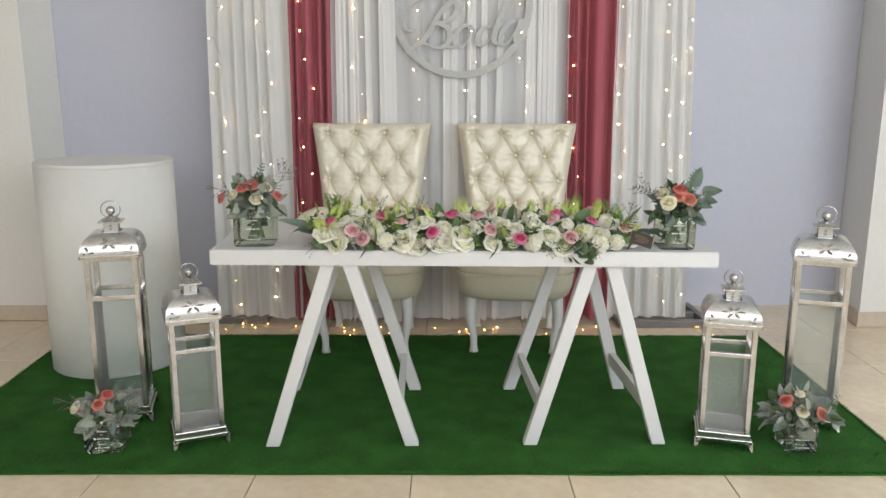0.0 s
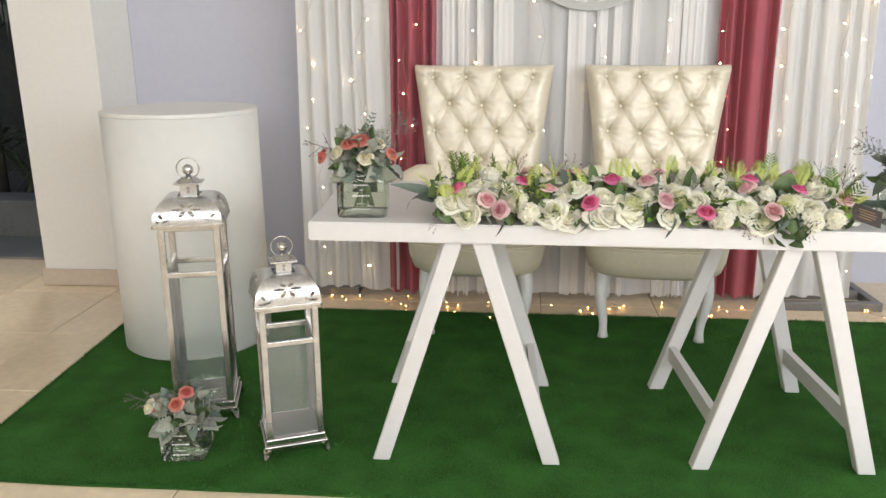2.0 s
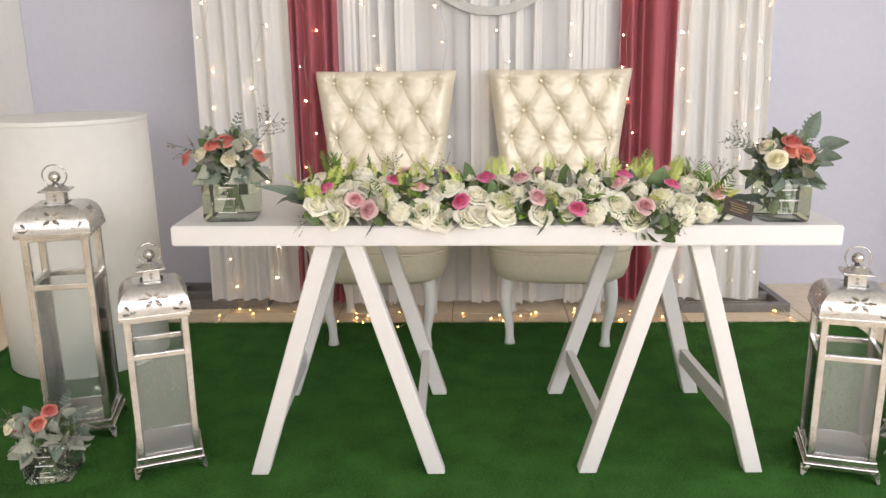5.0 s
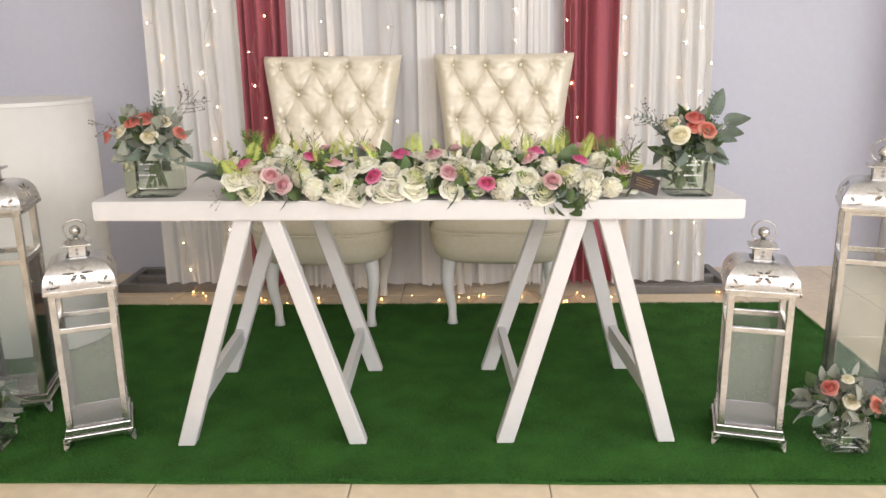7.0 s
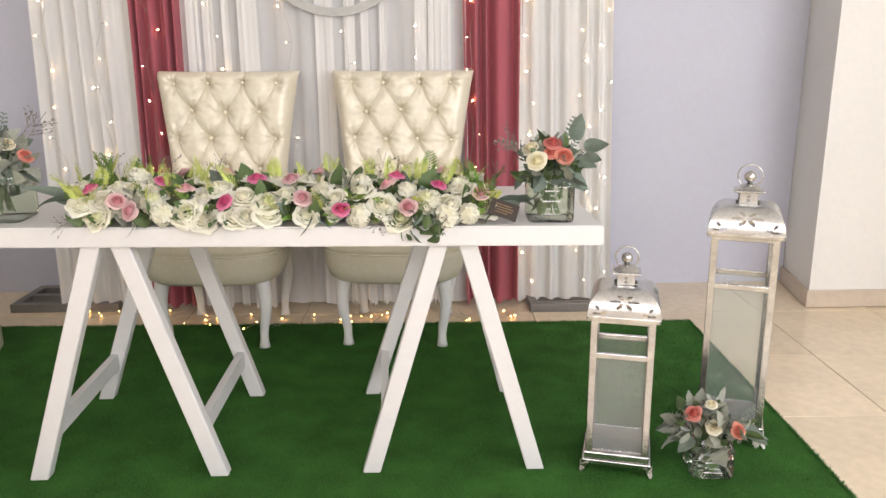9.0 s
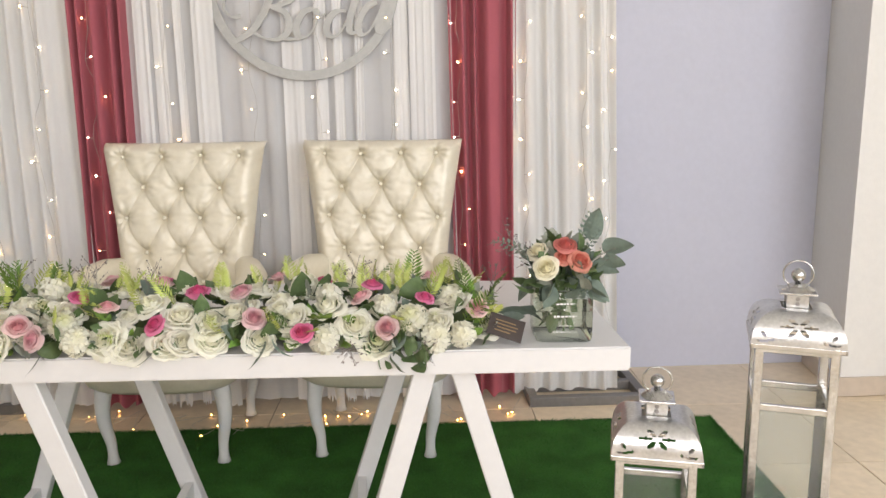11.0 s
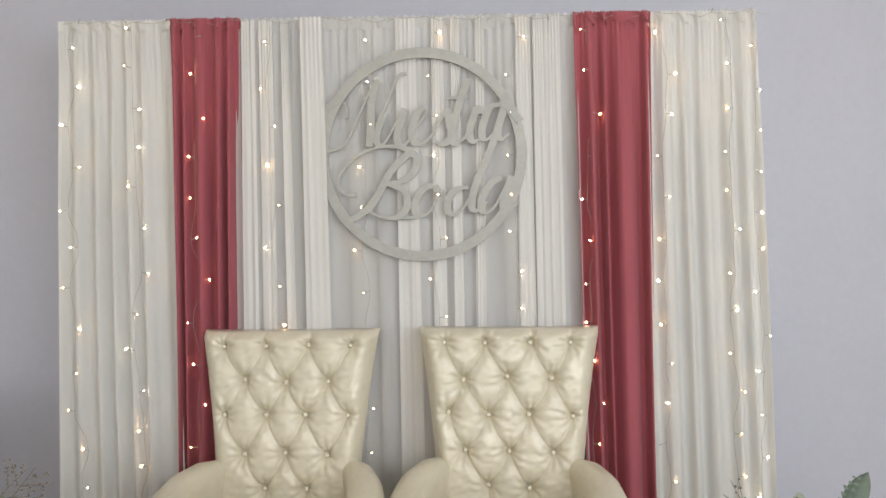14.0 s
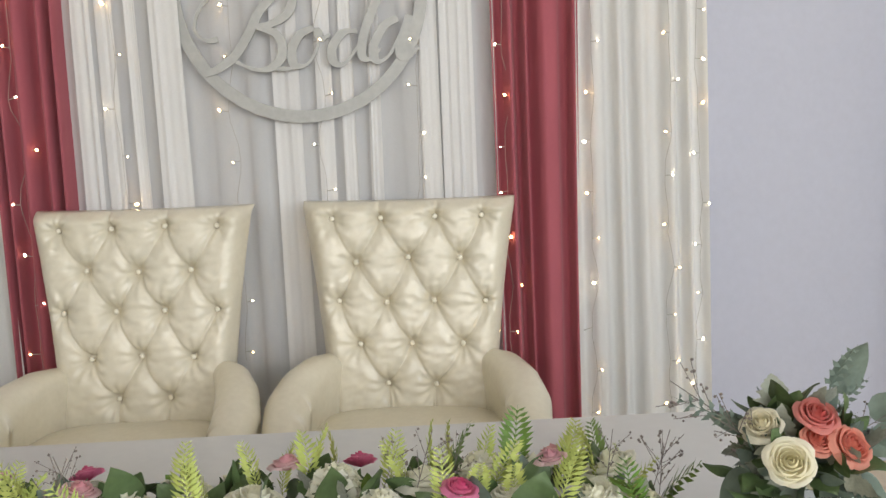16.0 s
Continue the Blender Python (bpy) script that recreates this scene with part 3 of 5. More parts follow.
# ---- lanterns ----
def petal_hole(x, v, w):
    """Whether a point of the roof face lies in its cut-out flower."""
    z = v * w * 0.9
    cx, cz = 0.0, 0.40 * w * 0.9
    for k in range(6):
        a = k * math.pi / 3
        dx, dz = x - cx, (z - cz)
        p, q = dx * math.cos(a) + dz * math.sin(a), -dx * math.sin(a) + dz * math.cos(a)
        if ((p - 0.128 * w) / (0.084 * w)) ** 2 + (q / (0.034 * w)) ** 2 < 1:
            return True
    for sx in (-1, 1):
        for px, pz, a in ((0.40, 0.07, 0.2), (0.31, 0.09, -0.35), (0.385, 0.20, 1.15)):
            dx, dz = x - sx * px * w, z - pz * w
            a = a if sx > 0 else -a
            p, q = dx * math.cos(a) + dz * math.sin(a), -dx * math.sin(a) + dz * math.cos(a)
            if (p / (0.060 * w)) ** 2 + (q / (0.029 * w)) ** 2 < 1:
                return True
    return False


def lantern(at, w, eave, roof_h, label):
    """A square tin lantern: feet, base, four posts, panes, pierced domed roof, chimney, ball and ring."""
    o = thing("lantern", at, label, "lantern", "lanterns beside the table")
    h = w / 2
    # base
    bm = bmesh.new()
    box(bm, -h * 1.03, h * 1.03, -h * 1.03, h * 1.03, 0.036, 0.050, 0.002)
    box(bm, -h * 0.97, h * 0.97, -h * 0.97, h * 0.97, 0.050, 0.072, 0.003)
    part("base", bm, M_SILVER, o)
    bm = bmesh.new()
    box(bm, -h * 0.86, h * 0.86, -h * 0.86, h * 0.86, 0.0725, 0.076)
    part("inner_floor", bm, M_SILVER_DARK, o, "dull inner floor plate")
    for sx in (-1, 1):
        for sy in (-1, 1):
            bm = bmesh.new()
            pts = [(sx * h * 0.90, sy * h * 0.90, 0.036), (sx * h * 0.96, sy * h * 0.96, 0.022), (sx * h * 1.03, sy * h * 1.03, 0.009)]
            tube(bm, pts, [0.020, 0.013, 0.006], 4)
            part("foot", bm, M_SILVER, o)
            bm = bmesh.new()
            p = w * 0.050
            x, y = sx * (h * 0.93 - p), sy * (h * 0.93 - p)
            box(bm, x - p, x + p, y - p, y + p, 0.072, eave, 0.002)
            part("post", bm, M_SILVER, o)
    bar_z = eave * 0.755
    for k in range(4):
        turn = pose(0, 0, 0, 0, 0, 90 * k)
        bm = bmesh.new()
        box(bm, -h * 0.85 + w * 0.02, h * 0.85 - w * 0.02, -h * 0.92, -h * 0.92 + 0.012, bar_z, bar_z + w * 0.088, 0.002)
        part("cross_bar", bm, M_SILVER, o, at=turn)
        bm = bmesh.new()
        box(bm, -h * 0.85 + w * 0.02, h * 0.85 - w * 0.02, -h * 0.92, -h * 0.92 + 0.012, eave - w * 0.06, eave - 0.001, 0.002)
        part("head_bar", bm, M_SILVER, o, at=turn)
        bm = bmesh.new()
        box(bm, -h * 0.85 + w * 0.02, h * 0.85 - w * 0.02, -h * 0.86, -h * 0.86 + 0.003, 0.077, bar_z)
        pane = part("pane", bm, M_PANE, o, "clear glass pane", at=turn)
        pane.visible_shadow = False

        # pierced roof side
        bm = bmesh.new()
        nu, nv = 72, 40
        rt = 0.17 * w

        def roof(u, v):
            a = v * math.pi / 2
            r = rt + (h * 1.04 - rt) * math.cos(a) ** 0.72
            return (2 * u - 1) * r, -r, eave + 0.012 + roof_h * math.sin(a) ** 1.0

        g = [[bm.verts.new(roof(i / nu, j / nv)) for j in range(nv + 1)] for i in range(nu + 1)]
        for i in range(nu):
            for j in range(nv):
                q = roof((i + 0.5) / nu, (j + 0.5) / nv)
                if not petal_hole(q[0], (j + 0.5) / nv, w):
                    bm.faces.new((g[i][j], g[i + 1][j], g[i + 1][j + 1], g[i][j + 1]))
        bmesh.ops.delete(bm, geom=[v for v in bm.verts if not v.link_faces], context="VERTS")
        part("roof_side", bm, M_SILVER_WHITE, o, "pierced whitewashed tin roof side", smooth=True, at=turn)
    bm = bmesh.new()
    for k in range(4):
        made = box(bm, -h * 1.06, h * 1.06, -h * 1.06, -h * 0.98, eave, eave + 0.013, 0.002)
        bmesh.ops.transform(bm, verts=[v for v in made if v.is_valid], matrix=pose(0, 0, 0.0002 * k, 0, 0, 90 * k))
    part("eave_rim", bm, M_SILVER, o)
    zt = eave + 0.012 + roof_h
    n = 0.128 * w
    bm = bmesh.new()
    box(bm, -n, n, -n, n, zt - 0.012, zt + 0.17 * w, 0.002)
    chim = part("chimney", bm, M_SILVER_WHITE, o)
    # vents are solid discs, dark-coloured to imitate the shade in open holes
    for k in range(4):
        for dz in (0.05, 0.11):
            bm = bmesh.new()
            turned(bm, [(0.026 * w, 0), (0.026 * w, 0.0015)], 10, pose(0, -n - 0.0003, zt + dz * w, 90, 0, 0))
            part("vent", bm, M_SILVER_DARK, chim, "dark disc in place of a shaded vent hole", at=pose(0, 0, 0, 0, 0, 90 * k))
    zc = zt + 0.17 * w
    bm = bmesh.new()
    box(bm, -n * 1.65, n * 1.65, -n * 1.65, n * 1.65, zc, zc + 0.006, 0.002)
    turned(bm, [(n * 1.5, zc + 0.006), (n * 1.0, zc + 0.016), (n * 0.6, zc + 0.022)], 20)
    part("cap", bm, M_SILVER, o)
    bm = bmesh.new()
    r = 0.085 * w
    turned(bm, [(r * 0.45, zc + 0.02), (r * 0.4, zc + 0.028)] + [(r * math.sin(a * math.pi / 10), zc + 0.026 + r - r * math.cos(a * math.pi / 10)) for a in range(2, 10)] + [(0.001, zc + 0.026 + 2 * r)], 18)
    part("ball", bm, M_SILVER, o, smooth=True)
    R = 0.17 * w
    bm = bmesh.new()
    pts = [(R * math.cos(a * math.tau / 32), 0.0, zc + 0.012 + R + R * 0.95 * math.sin(a * math.tau / 32)) for a in range(33)]
    tube(bm, pts, 0.0022, 6, caps=False)
    part("ring_handle", bm, M_SILVER, o, smooth=True)
    return o


lantern(pose(-0.890, 2.805, 0, 0, 0, 22), 0.188, 0.494, 0.080, "small silver tin lantern with pierced roof and clear panes")
lantern(pose(-1.248, 3.025, 0, 0, 0, 13), 0.208, 0.684, 0.080, "tall silver tin lantern with pierced roof beside the drum")
lantern(pose(1.118, 2.758, 0, 0, 0, -16), 0.192, 0.482, 0.074, "small silver tin lantern with pierced roof near the table end")
lantern(pose(1.532, 2.935, 0, 0, 0, -22), 0.208, 0.676, 0.078, "tall silver tin lantern with pierced roof at the rug edge")

# ---- drapes on their stand ----
YC = 4.345
ROD = 2.255
stand = thing("drape_stand", pose(0, 0, 0), "grey steel backdrop stand with flat frame feet", "stand")
bm = bmesh.new()
tube(bm, [(-1.168, YC, ROD), (1.405, YC, ROD)], 0.010, 10)
part("rod", bm, M_STEEL, stand, smooth=True)
for x0, x1, y0, y1, xp in ((-1.45, -0.93, 4.285, 4.615, -1.12), (1.065, 1.585, 4.175, 4.56, 1.36)):
    bm = bmesh.new()
    tube(bm, [(xp, YC + 0.085, 0.04), (xp, YC + 0.085, 2.1), (xp, YC, ROD)], 0.013, 10)
    part("upright", bm, M_STEEL, stand, smooth=True)
    for a, b, c, d in ((x0, x1, y0, y0 + 0.04), (x0, x1, y1 - 0.04, y1), (x0, x0 + 0.04, y0 + 0.04, y1 - 0.04), (x1 - 0.04, x1, y0 + 0.04, y1 - 0.04), (x0 + 0.04, x1 - 0.04, (y0 + y1) / 2 - 0.02, (y0 + y1) / 2 + 0.02)):
        bm = bmesh.new()
        box(bm, a, b, c, d, 0.0, 0.042, 0.003)
        part("foot_bar", bm, M_STEEL, stand)


def pleats(x, seed, n):
    """Fold depth across a drape, -1 to 1: folds of uneven width."""
    w = x * n + 0.7 * noise.noise((x * 3.1, seed, 0.4))
    a = math.sin(math.tau * w + 0.6 * math.sin(math.tau * w * 0.37 + seed))
    return 0.78 * math.copysign(abs(a) ** 0.7, a) + 0.34 * math.sin(math.tau * w * 1.73 + seed) * noise.noise((x * 4, seed, 6.0)) + 0.10 * noise.noise((x * n * 3, seed, 2.0))


def drape(bm, x0, x1, b0, b1, z0, z1, y, n, amp, seed, nu, nv=30):
    """A hanging cloth from x0..x1 at the top to b0..b1 at the hem."""
    def f(u, v):
        z = z1 + (z0 - z1) * v
        uu_ = u + 0.012 * noise.noise((u * 6, v * 2.0, seed))
        x = (x0 + (x1 - x0) * uu_) * (1 - v) + (b0 + (b1 - b0) * uu_) * v
        k = min(1.0, 0.35 + v * 2.2)
        gather = max(0.0, 1 - v / 0.20)
        d = amp * k * pleats(u + 0.02 * math.sin(v * 3 + seed) * v, seed, n) + 0.0050 * gather * math.sin(u * n * 23 + 3 * noise.noise((u * 40, 0, seed)))
        d += 0.003 * noise.noise((u * n * 3.0, v * 0.8, seed)) * min(1.0, 0.3 + v)
        if 0.006 < v < 0.05:
            d += 0.004
        hem = (0.030 * noise.noise((u * 9, seed, 5.0)) + 0.004 * pleats(u, seed, n)) * max(0, (v - 0.9) / 0.1)
        return x, y - d, z + hem + (0.004 * math.sin(u * n * 31 + seed) if v == 0 else 0)
    sheet(bm, f, nu, nv)


for nm, top, hem, mat, n, amp, seed, lab in (
        ("white_drape", (-1.17, -0.755), (-1.205, -0.72), M_WHITE_CLOTH, 6.5, 0.027, 1.0, "ivory pleated drape hanging from the rod"),
        ("rose_drape", (-0.772, -0.495), (-0.775, -0.525), M_RED, 5.0, 0.040, 4.0, "dusty rose red pleated drape hanging from the rod"),
        ("sheer_drape", (-0.52, 0.74), (-0.56, 0.78), M_SHEER, 10, 0.009, 9.0, "pale grey sheer drape in the middle of the backdrop"),
        ("rose_drape", (0.725, 1.012), (0.765, 1.025), M_RED, 5.0, 0.040, 14.0, "dusty rose red pleated drape hanging from the rod"),
        ("white_drape", (0.995, 1.398), (1.015, 1.478), M_WHITE_CLOTH, 6.5, 0.027, 21.0, "ivory pleated drape hanging from the rod")):
    d = thing(nm, pose(0, 0, 0), lab, "curtain", "drapes of the backdrop")
    back = 0.0 if nm == "sheer_drape" else (-0.016 if nm == "rose_drape" else -0.004)
    bm = bmesh.new()
    wide = int((top[1] - top[0]) / 0.0042)
    drape(bm, *top, *hem, 0.026, 2.272, YC - 0.030 + back, n, amp, seed, wide)
    part("cloth", bm, mat, d, smooth=True)
    bm = bmesh.new()
    drape(bm, *top, *top, 2.238, 2.282, YC - 0.034 + back, n, amp * 0.5, seed, wide, 6)
    part("heading", bm, mat, d, "gathered heading over the rod", smooth=True)
    if nm == "sheer_drape":
        for x, w, drift in ((-0.47, 0.050, -0.01), (-0.405, 0.048, 0.0), (-0.335, 0.030, 0.02), (-0.230, 0.082, 0.02), (0.110, 0.074, 0.01), (0.227, 0.044, 0.0), (0.293, 0.036, 0.01), (0.382, 0.034, -0.01), (0.540, 0.055, 0.02), (0.600, 0.045, 0.02), (0.650, 0.052, 0.02)):
            bm = bmesh.new()
            drape(bm, x - w * 0.5, x + w * 0.5, x + drift - w * 0.62, x + drift + w * 0.62, 0.02, 2.272, YC - (0.080 if w > 0.078 else 0.044), 1.0 + 5 * w, 0.0045, x * 9, 16, 24)
            part("fold", bm, M_FOLD, d, "white gathered fold", smooth=True)

# ---- round sign ----
sign = thing("round_sign", pose(0.1675, 4.288, 1.767), "round silver-grey cut-out sign reading Nuestra Boda hung on the backdrop", "sign")
bm = bmesh.new()
SEG, RO, RI, TH = 96, 0.391, 0.354, 0.009
vv_ = []
for k in range(SEG):
    a = k * math.tau / SEG
    vv_.append([bm.verts.new((0.975 * r * math.cos(a), y, r * math.sin(a))) for r, y in ((RO, -TH), (RO, 0), (RI, 0), (RI, -TH))])
for k in range(SEG):
    p, q = vv_[k], vv_[(k + 1) % SEG]
    for i in range(4):
        bm.faces.new((p[i], q[i], q[(i + 1) % 4], p[(i + 1) % 4]))
part("ring", bm, M_SIGN, sign)


def stroke(bm, pts, thick=0.0135, thin=0.0045, lift=0.0):
    """A flat brush stroke through points given in hundredths of the sign's radius: broad where it runs down, thin where it runs up."""
    ps = [Vector((x * 0.0038, 0, z * 0.0039)) for x, z in pts]
    line = []
    for i in range(len(ps) - 1):
        p0, p1, p2, p3 = ps[max(i - 1, 0)], ps[i], ps[i + 1], ps[min(i + 2, len(ps) - 1)]
        for k in range(6):
            t = k / 6
            line.append(0.5 * ((2 * p1) + (p2 - p0) * t + (2 * p0 - 5 * p1 + 4 * p2 - p3) * t * t + (3 * p1 - p0 - 3 * p2 + p3) * t ** 3))
    line.append(ps[-1])
    halves = []
    for i, p in enumerate(line):
        d = (line[min(i + 1, len(line) - 1)] - line[max(i - 1, 0)]).normalized()
        f = max(0.0, min(1.0, 0.25 - d.z * 0.9))
        halves.append((d, thin + (thick - thin) * f * f * (3 - 2 * f)))
    rows_ = []
    for i, p in enumerate(line):
        near = halves[max(0, i - 2):i + 3]
        w = sum(q[1] for q in near) / len(near)
        d = halves[i][0]
        n = Vector((-d.z, 0, d.x)) * w
        rows_.append([bm.verts.new(p + s_ * n + Vector((0, y - lift - 0.0009 * i / len(line), 0))) for s_, y in ((1, -0.0106), (-1, -0.0106), (-1, -0.0024), (1, -0.0024))])
    for p, q in zip(rows_, rows_[1:]):
        for i in range(4):
            bm.faces.new((p[i], q[i], q[(i + 1) % 4], p[(i + 1) % 4]))
    bm.faces.new(rows_[0])
    bm.faces.new(rows_[-1])


def letter(*strokes):
    bm = bmesh.new()
    for k, pts in enumerate(strokes):
        stroke(bm, pts, lift=0.0013 * (k + 0.37 * (len(sign.children) % 3)))
    part("letter", bm, M_SIGN, sign)


# Nuestra
letter([(-72, 35), (-73, 46), (-81, 50), (-92, 43), (-97, 24), (-95, 8), (-87, 5), (-75, 10), (-64, 29), (-53, 53), (-42, 71)],
       [(-43, 70), (-48, 48), (-49, 27), (-51, 8)], [(-51, 8), (-39, 35), (-28, 61), (-21, 74), (-14, 76)])
letter([(-36, 40), (-44, 17), (-38, 9), (-25, 29), (-16, 43)], [(-16, 43), (-24, 17), (-19, 8), (-9, 17)])
letter([(-10, 22), (3, 35), (4, 42), (-3, 40), (-10, 22), (-7, 11), (2, 11), (12, 20)])
letter([(11, 18), (24, 41), (26, 30), (28, 17), (20, 9), (13, 12)])
letter([(45, 70), (35, 43), (29, 17), (33, 9), (42, 16)], [(25, 52), (45, 53)])
letter([(42, 14), (49, 35), (53, 43), (58, 39), (61, 43)], [(53, 42), (46, 22), (49, 11), (58, 16)])
letter([(77, 45), (66, 43), (58, 24), (60, 13), (69, 19), (80, 44)], [(81, 46), (73, 22), (76, 13), (84, 18)], [(75, 48), (84, 42), (95, 29)])
# Boda
letter([(-64, -36), (-73, -37), (-81, -29), (-77, -15), (-64, -2), (-44, 7), (-21, 7), (-6, -2), (-8, -16), (-21, -25), (-36, -27)],
       [(-12, 2), (-30, -15), (-41, -34), (-53, -50), (-67, -59), (-76, -62)], [(-33, -27), (-18, -34), (-15, -48), (-24, -58), (-38, -59), (-53, -52)])
letter([(10, -29), (-1, -34), (-8, -47), (-5, -57), (5, -55), (13, -42), (12, -30), (16, -37), (23, -34)], [(-24, -58), (-10, -59), (-4, -56)])
letter([(44, -32), (33, -33), (24, -44), (25, -55), (35, -55), (50, -34)], [(72, 19), (62, -5), (50, -32), (47, -50), (54, -53), (62, -45)])
letter([(76, -23), (65, -29), (56, -45), (59, -55), (69, -50), (82, -26)], [(86, -21), (79, -40), (77, -50), (83, -53), (92, -45)])

# ---- fairy lights ----
bm = bmesh.new()
turned(bm, [(0.0016, -0.007), (0.0036, -0.004), (0.0046, 0.0), (0.0036, 0.004), (0.001, 0.0065)], 8)
BULBS = [mesh_from(bm, "bulb", M_BULB, True)]
BULBS.append(BULBS[0].copy())
BULBS[1].materials[0] = M_BULB_COOL
BULBS.append(BULBS[0].copy())
BULBS[2].materials[0] = M_BULB_AMBER
rl = random.Random(11)
for k, (x, first, spread, stop) in enumerate(((-1.125, 2.17, 0.035, 0.1), (-0.89, 2.25, 0.03, 0.1), (-0.67, 2.21, 0.03, 0.5), (-0.39, 2.18, 0.03, 0.12), (-0.05, 2.19, 0.025, 0.6), (0.215, 2.21, 0.025, 0.12), (0.50, 2.19, 0.03, 0.14),
                                              (0.78, 2.21, 0.025, 0.12), (1.055, 2.20, 0.02, 0.1), (1.295, 2.24, 0.025, 0.1), (1.39, 2.14, 0.03, 0.1))):
    s = thing("fairy_light_string", pose(x, YC - 0.062, 0), "string of warm fairy lights hanging down the drapes", "fairy lights", "fairy light strings")
    bm = bmesh.new()
    pts, z, bulbs = [(0, 0.03, 2.272)], first, []
    while z > stop:
        dx = rl.uniform(-spread, spread) + (0.10 * max(0, 1.2 - z) * (0.5 if k in (0, 10, 9) else 0.1))
        pts.append((dx * 0.5, 0.004, z + 0.05))
        pts.append((dx * 0.7, 0.0, z))
        pts.append((dx * 0.6, 0.004, z - 0.03))
        bulbs.append((dx * 0.7 + rl.choice((-1, 1)) * rl.uniform(0.014, 0.028), -0.006, z + rl.uniform(-0.006, 0.008), dx * 0.7, z))
        z -= 0.149 * rl.uniform(0.92, 1.08)
    tube(bm, pts, 0.0007, 4)
    part("wire", bm, M_WIRE, s)
    for bx, by, bz, wx, wz in bulbs:
        p = (bx, by, bz)
        bm = bmesh.new()
        tube(bm, [(wx, 0, wz), (wx * 0.4 + bx * 0.6, -0.003, (wz + bz) / 2), p], [0.0009, 0.0013, 0.0024], 5)
        part("socket", bm, M_WIRE, s)
        if rl.random() < 0.93:
            piece("bulb", BULBS[0 if rl.random() < 0.55 else 1], s, aim(p, (rl.uniform(-1, 1), -0.6, rl.uniform(-1, 1)), 0, rl.choice((0.55, 0.65, 0.75, 0.85, 1.05))))
lead = thing("fairy_light_lead", pose(0, YC - 0.05, 2.268), "thin clear lead wire of the fairy lights along the rod", "fairy lights")
bm = bmesh.new()
tube(bm, [(-1.15 + 2.6 * k / 60, 0.01 * math.sin(k * 1.7), 0.008 * math.sin(k * 2.3) + 0.006 * math.sin(k * 0.9)) for k in range(61)], 0.0009, 4)
part("wire", bm, M_WIRE, lead)
for k in range(14):
    bm = bmesh.new()
    x = -1.1 + 2.5 * k / 13 + rl.uniform(-0.04, 0.04)
    tube(bm, [(x, -0.004, 0.0), (x + rl.uniform(-0.02, 0.02), -0.012, rl.uniform(-0.03, 0.02))], 0.0016, 4)
    part("socket", bm, M_WIRE, lead)
for cx, cy, span, count in ((-1.02, 4.22, 0.20, 6), (-0.66, 4.18, 0.16, 6), (-0.30, 4.10, 0.26, 8), (0.20, 4.16, 0.22, 8), (0.72, 4.14, 0.26, 7), (1.00, 4.22, 0.10, 4), (1.52, 4.12, 0.08, 5)):
    s = thing("fairy_light_tangle", pose(cx, cy, 0), "loose end of warm fairy lights lying on the tiles", "fairy lights", "fairy light ends on the floor")
    bm = bmesh.new()
    pts = [(rl.uniform(-span, span) * 0.8, rl.uniform(-0.13, 0.09), 0.004 + 0.012 * rl.random()) for _ in range(count * 2)]
    pts.sort(key=lambda p: p[0] + rl.uniform(-0.06, 0.06))
    tube(bm, pts, 0.0011, 4)
    part("wire", bm, M_WIRE, s)
    for p in pts[::2]:
        piece("bulb", BULBS[2], s, aim((p[0], p[1], 0.010), (rl.uniform(-1, 1), rl.uniform(-1, 1), 0.5), 0, rl.uniform(0.45, 0.85)))


# ---- flowers and leaves, made once and shared ----
def rose_bm(R, rings, seed, open_=1.0, ruffle=0.03):
    """A rose: rings of round cupped petals that overlap, the inner ones wound tight, the outer ones rolled back at the rim."""
    r_ = random.Random(seed)
    bm = bmesh.new()
    for k in range(rings):
        f = k / (rings - 1)
        count = 3 + (k * 2) // 3
        rad, tall = R * (0.15 + 0.80 * f ** 0.9 * open_), R * (1.0 - 0.36 * f * f)
        half = math.pi / count * (1.45 + 0.2 * r_.random())
        base = k * 2.4 + r_.random()
        for i in range(count):
            th0 = base + i * math.tau / count + r_.uniform(-0.2, 0.2)
            roll, dip, rip = R * 0.30 * f * r_.uniform(0.6, 1.3), r_.uniform(0.88, 1.06), r_.random() * 6
            close = 0.42 * (1 - f) ** 0.7
            tilt = r_.uniform(-0.06, 0.06)

            def f_(u, v):
                a = 2 * u - 1
                if v == 0:
                    return 0.0, 0.0, -0.42 * R
                th = th0 + a * half * math.sin(min(1.0, v * 1.35) * math.pi / 2)
                lip = max(0.0, v - 0.62) / 0.38
                rr = rad * (math.sin(min(1.0, v * 1.5) * math.pi / 2) ** 0.8) * (1 - close * lip) * (1 - 0.13 * a * a + tilt * a)
                rr += roll * lip ** 2 * (1 - 0.4 * a * a) + ruffle * R * (math.sin(a * 5 + rip) + 0.6 * math.sin(a * 11 + 2 * rip)) * v * v
                z = tall * dip * (v ** 0.9 - 0.20 * a * a * v * v) - roll * 0.85 * lip ** 3 + ruffle * 0.8 * R * math.sin(a * 7 + 3 * rip) * lip
                return rr * math.cos(th), rr * math.sin(th), z - 0.42 * R
            sheet(bm, f_, 8, 8)
    bmesh.ops.remove_doubles(bm, verts=bm.verts, dist=1e-6)
    return bm


M_LISI = petal_material("greenish_white_petal", (0.74, 0.78, 0.36), (0.96, 0.945, 0.80), 0.026)
ROSES = {}
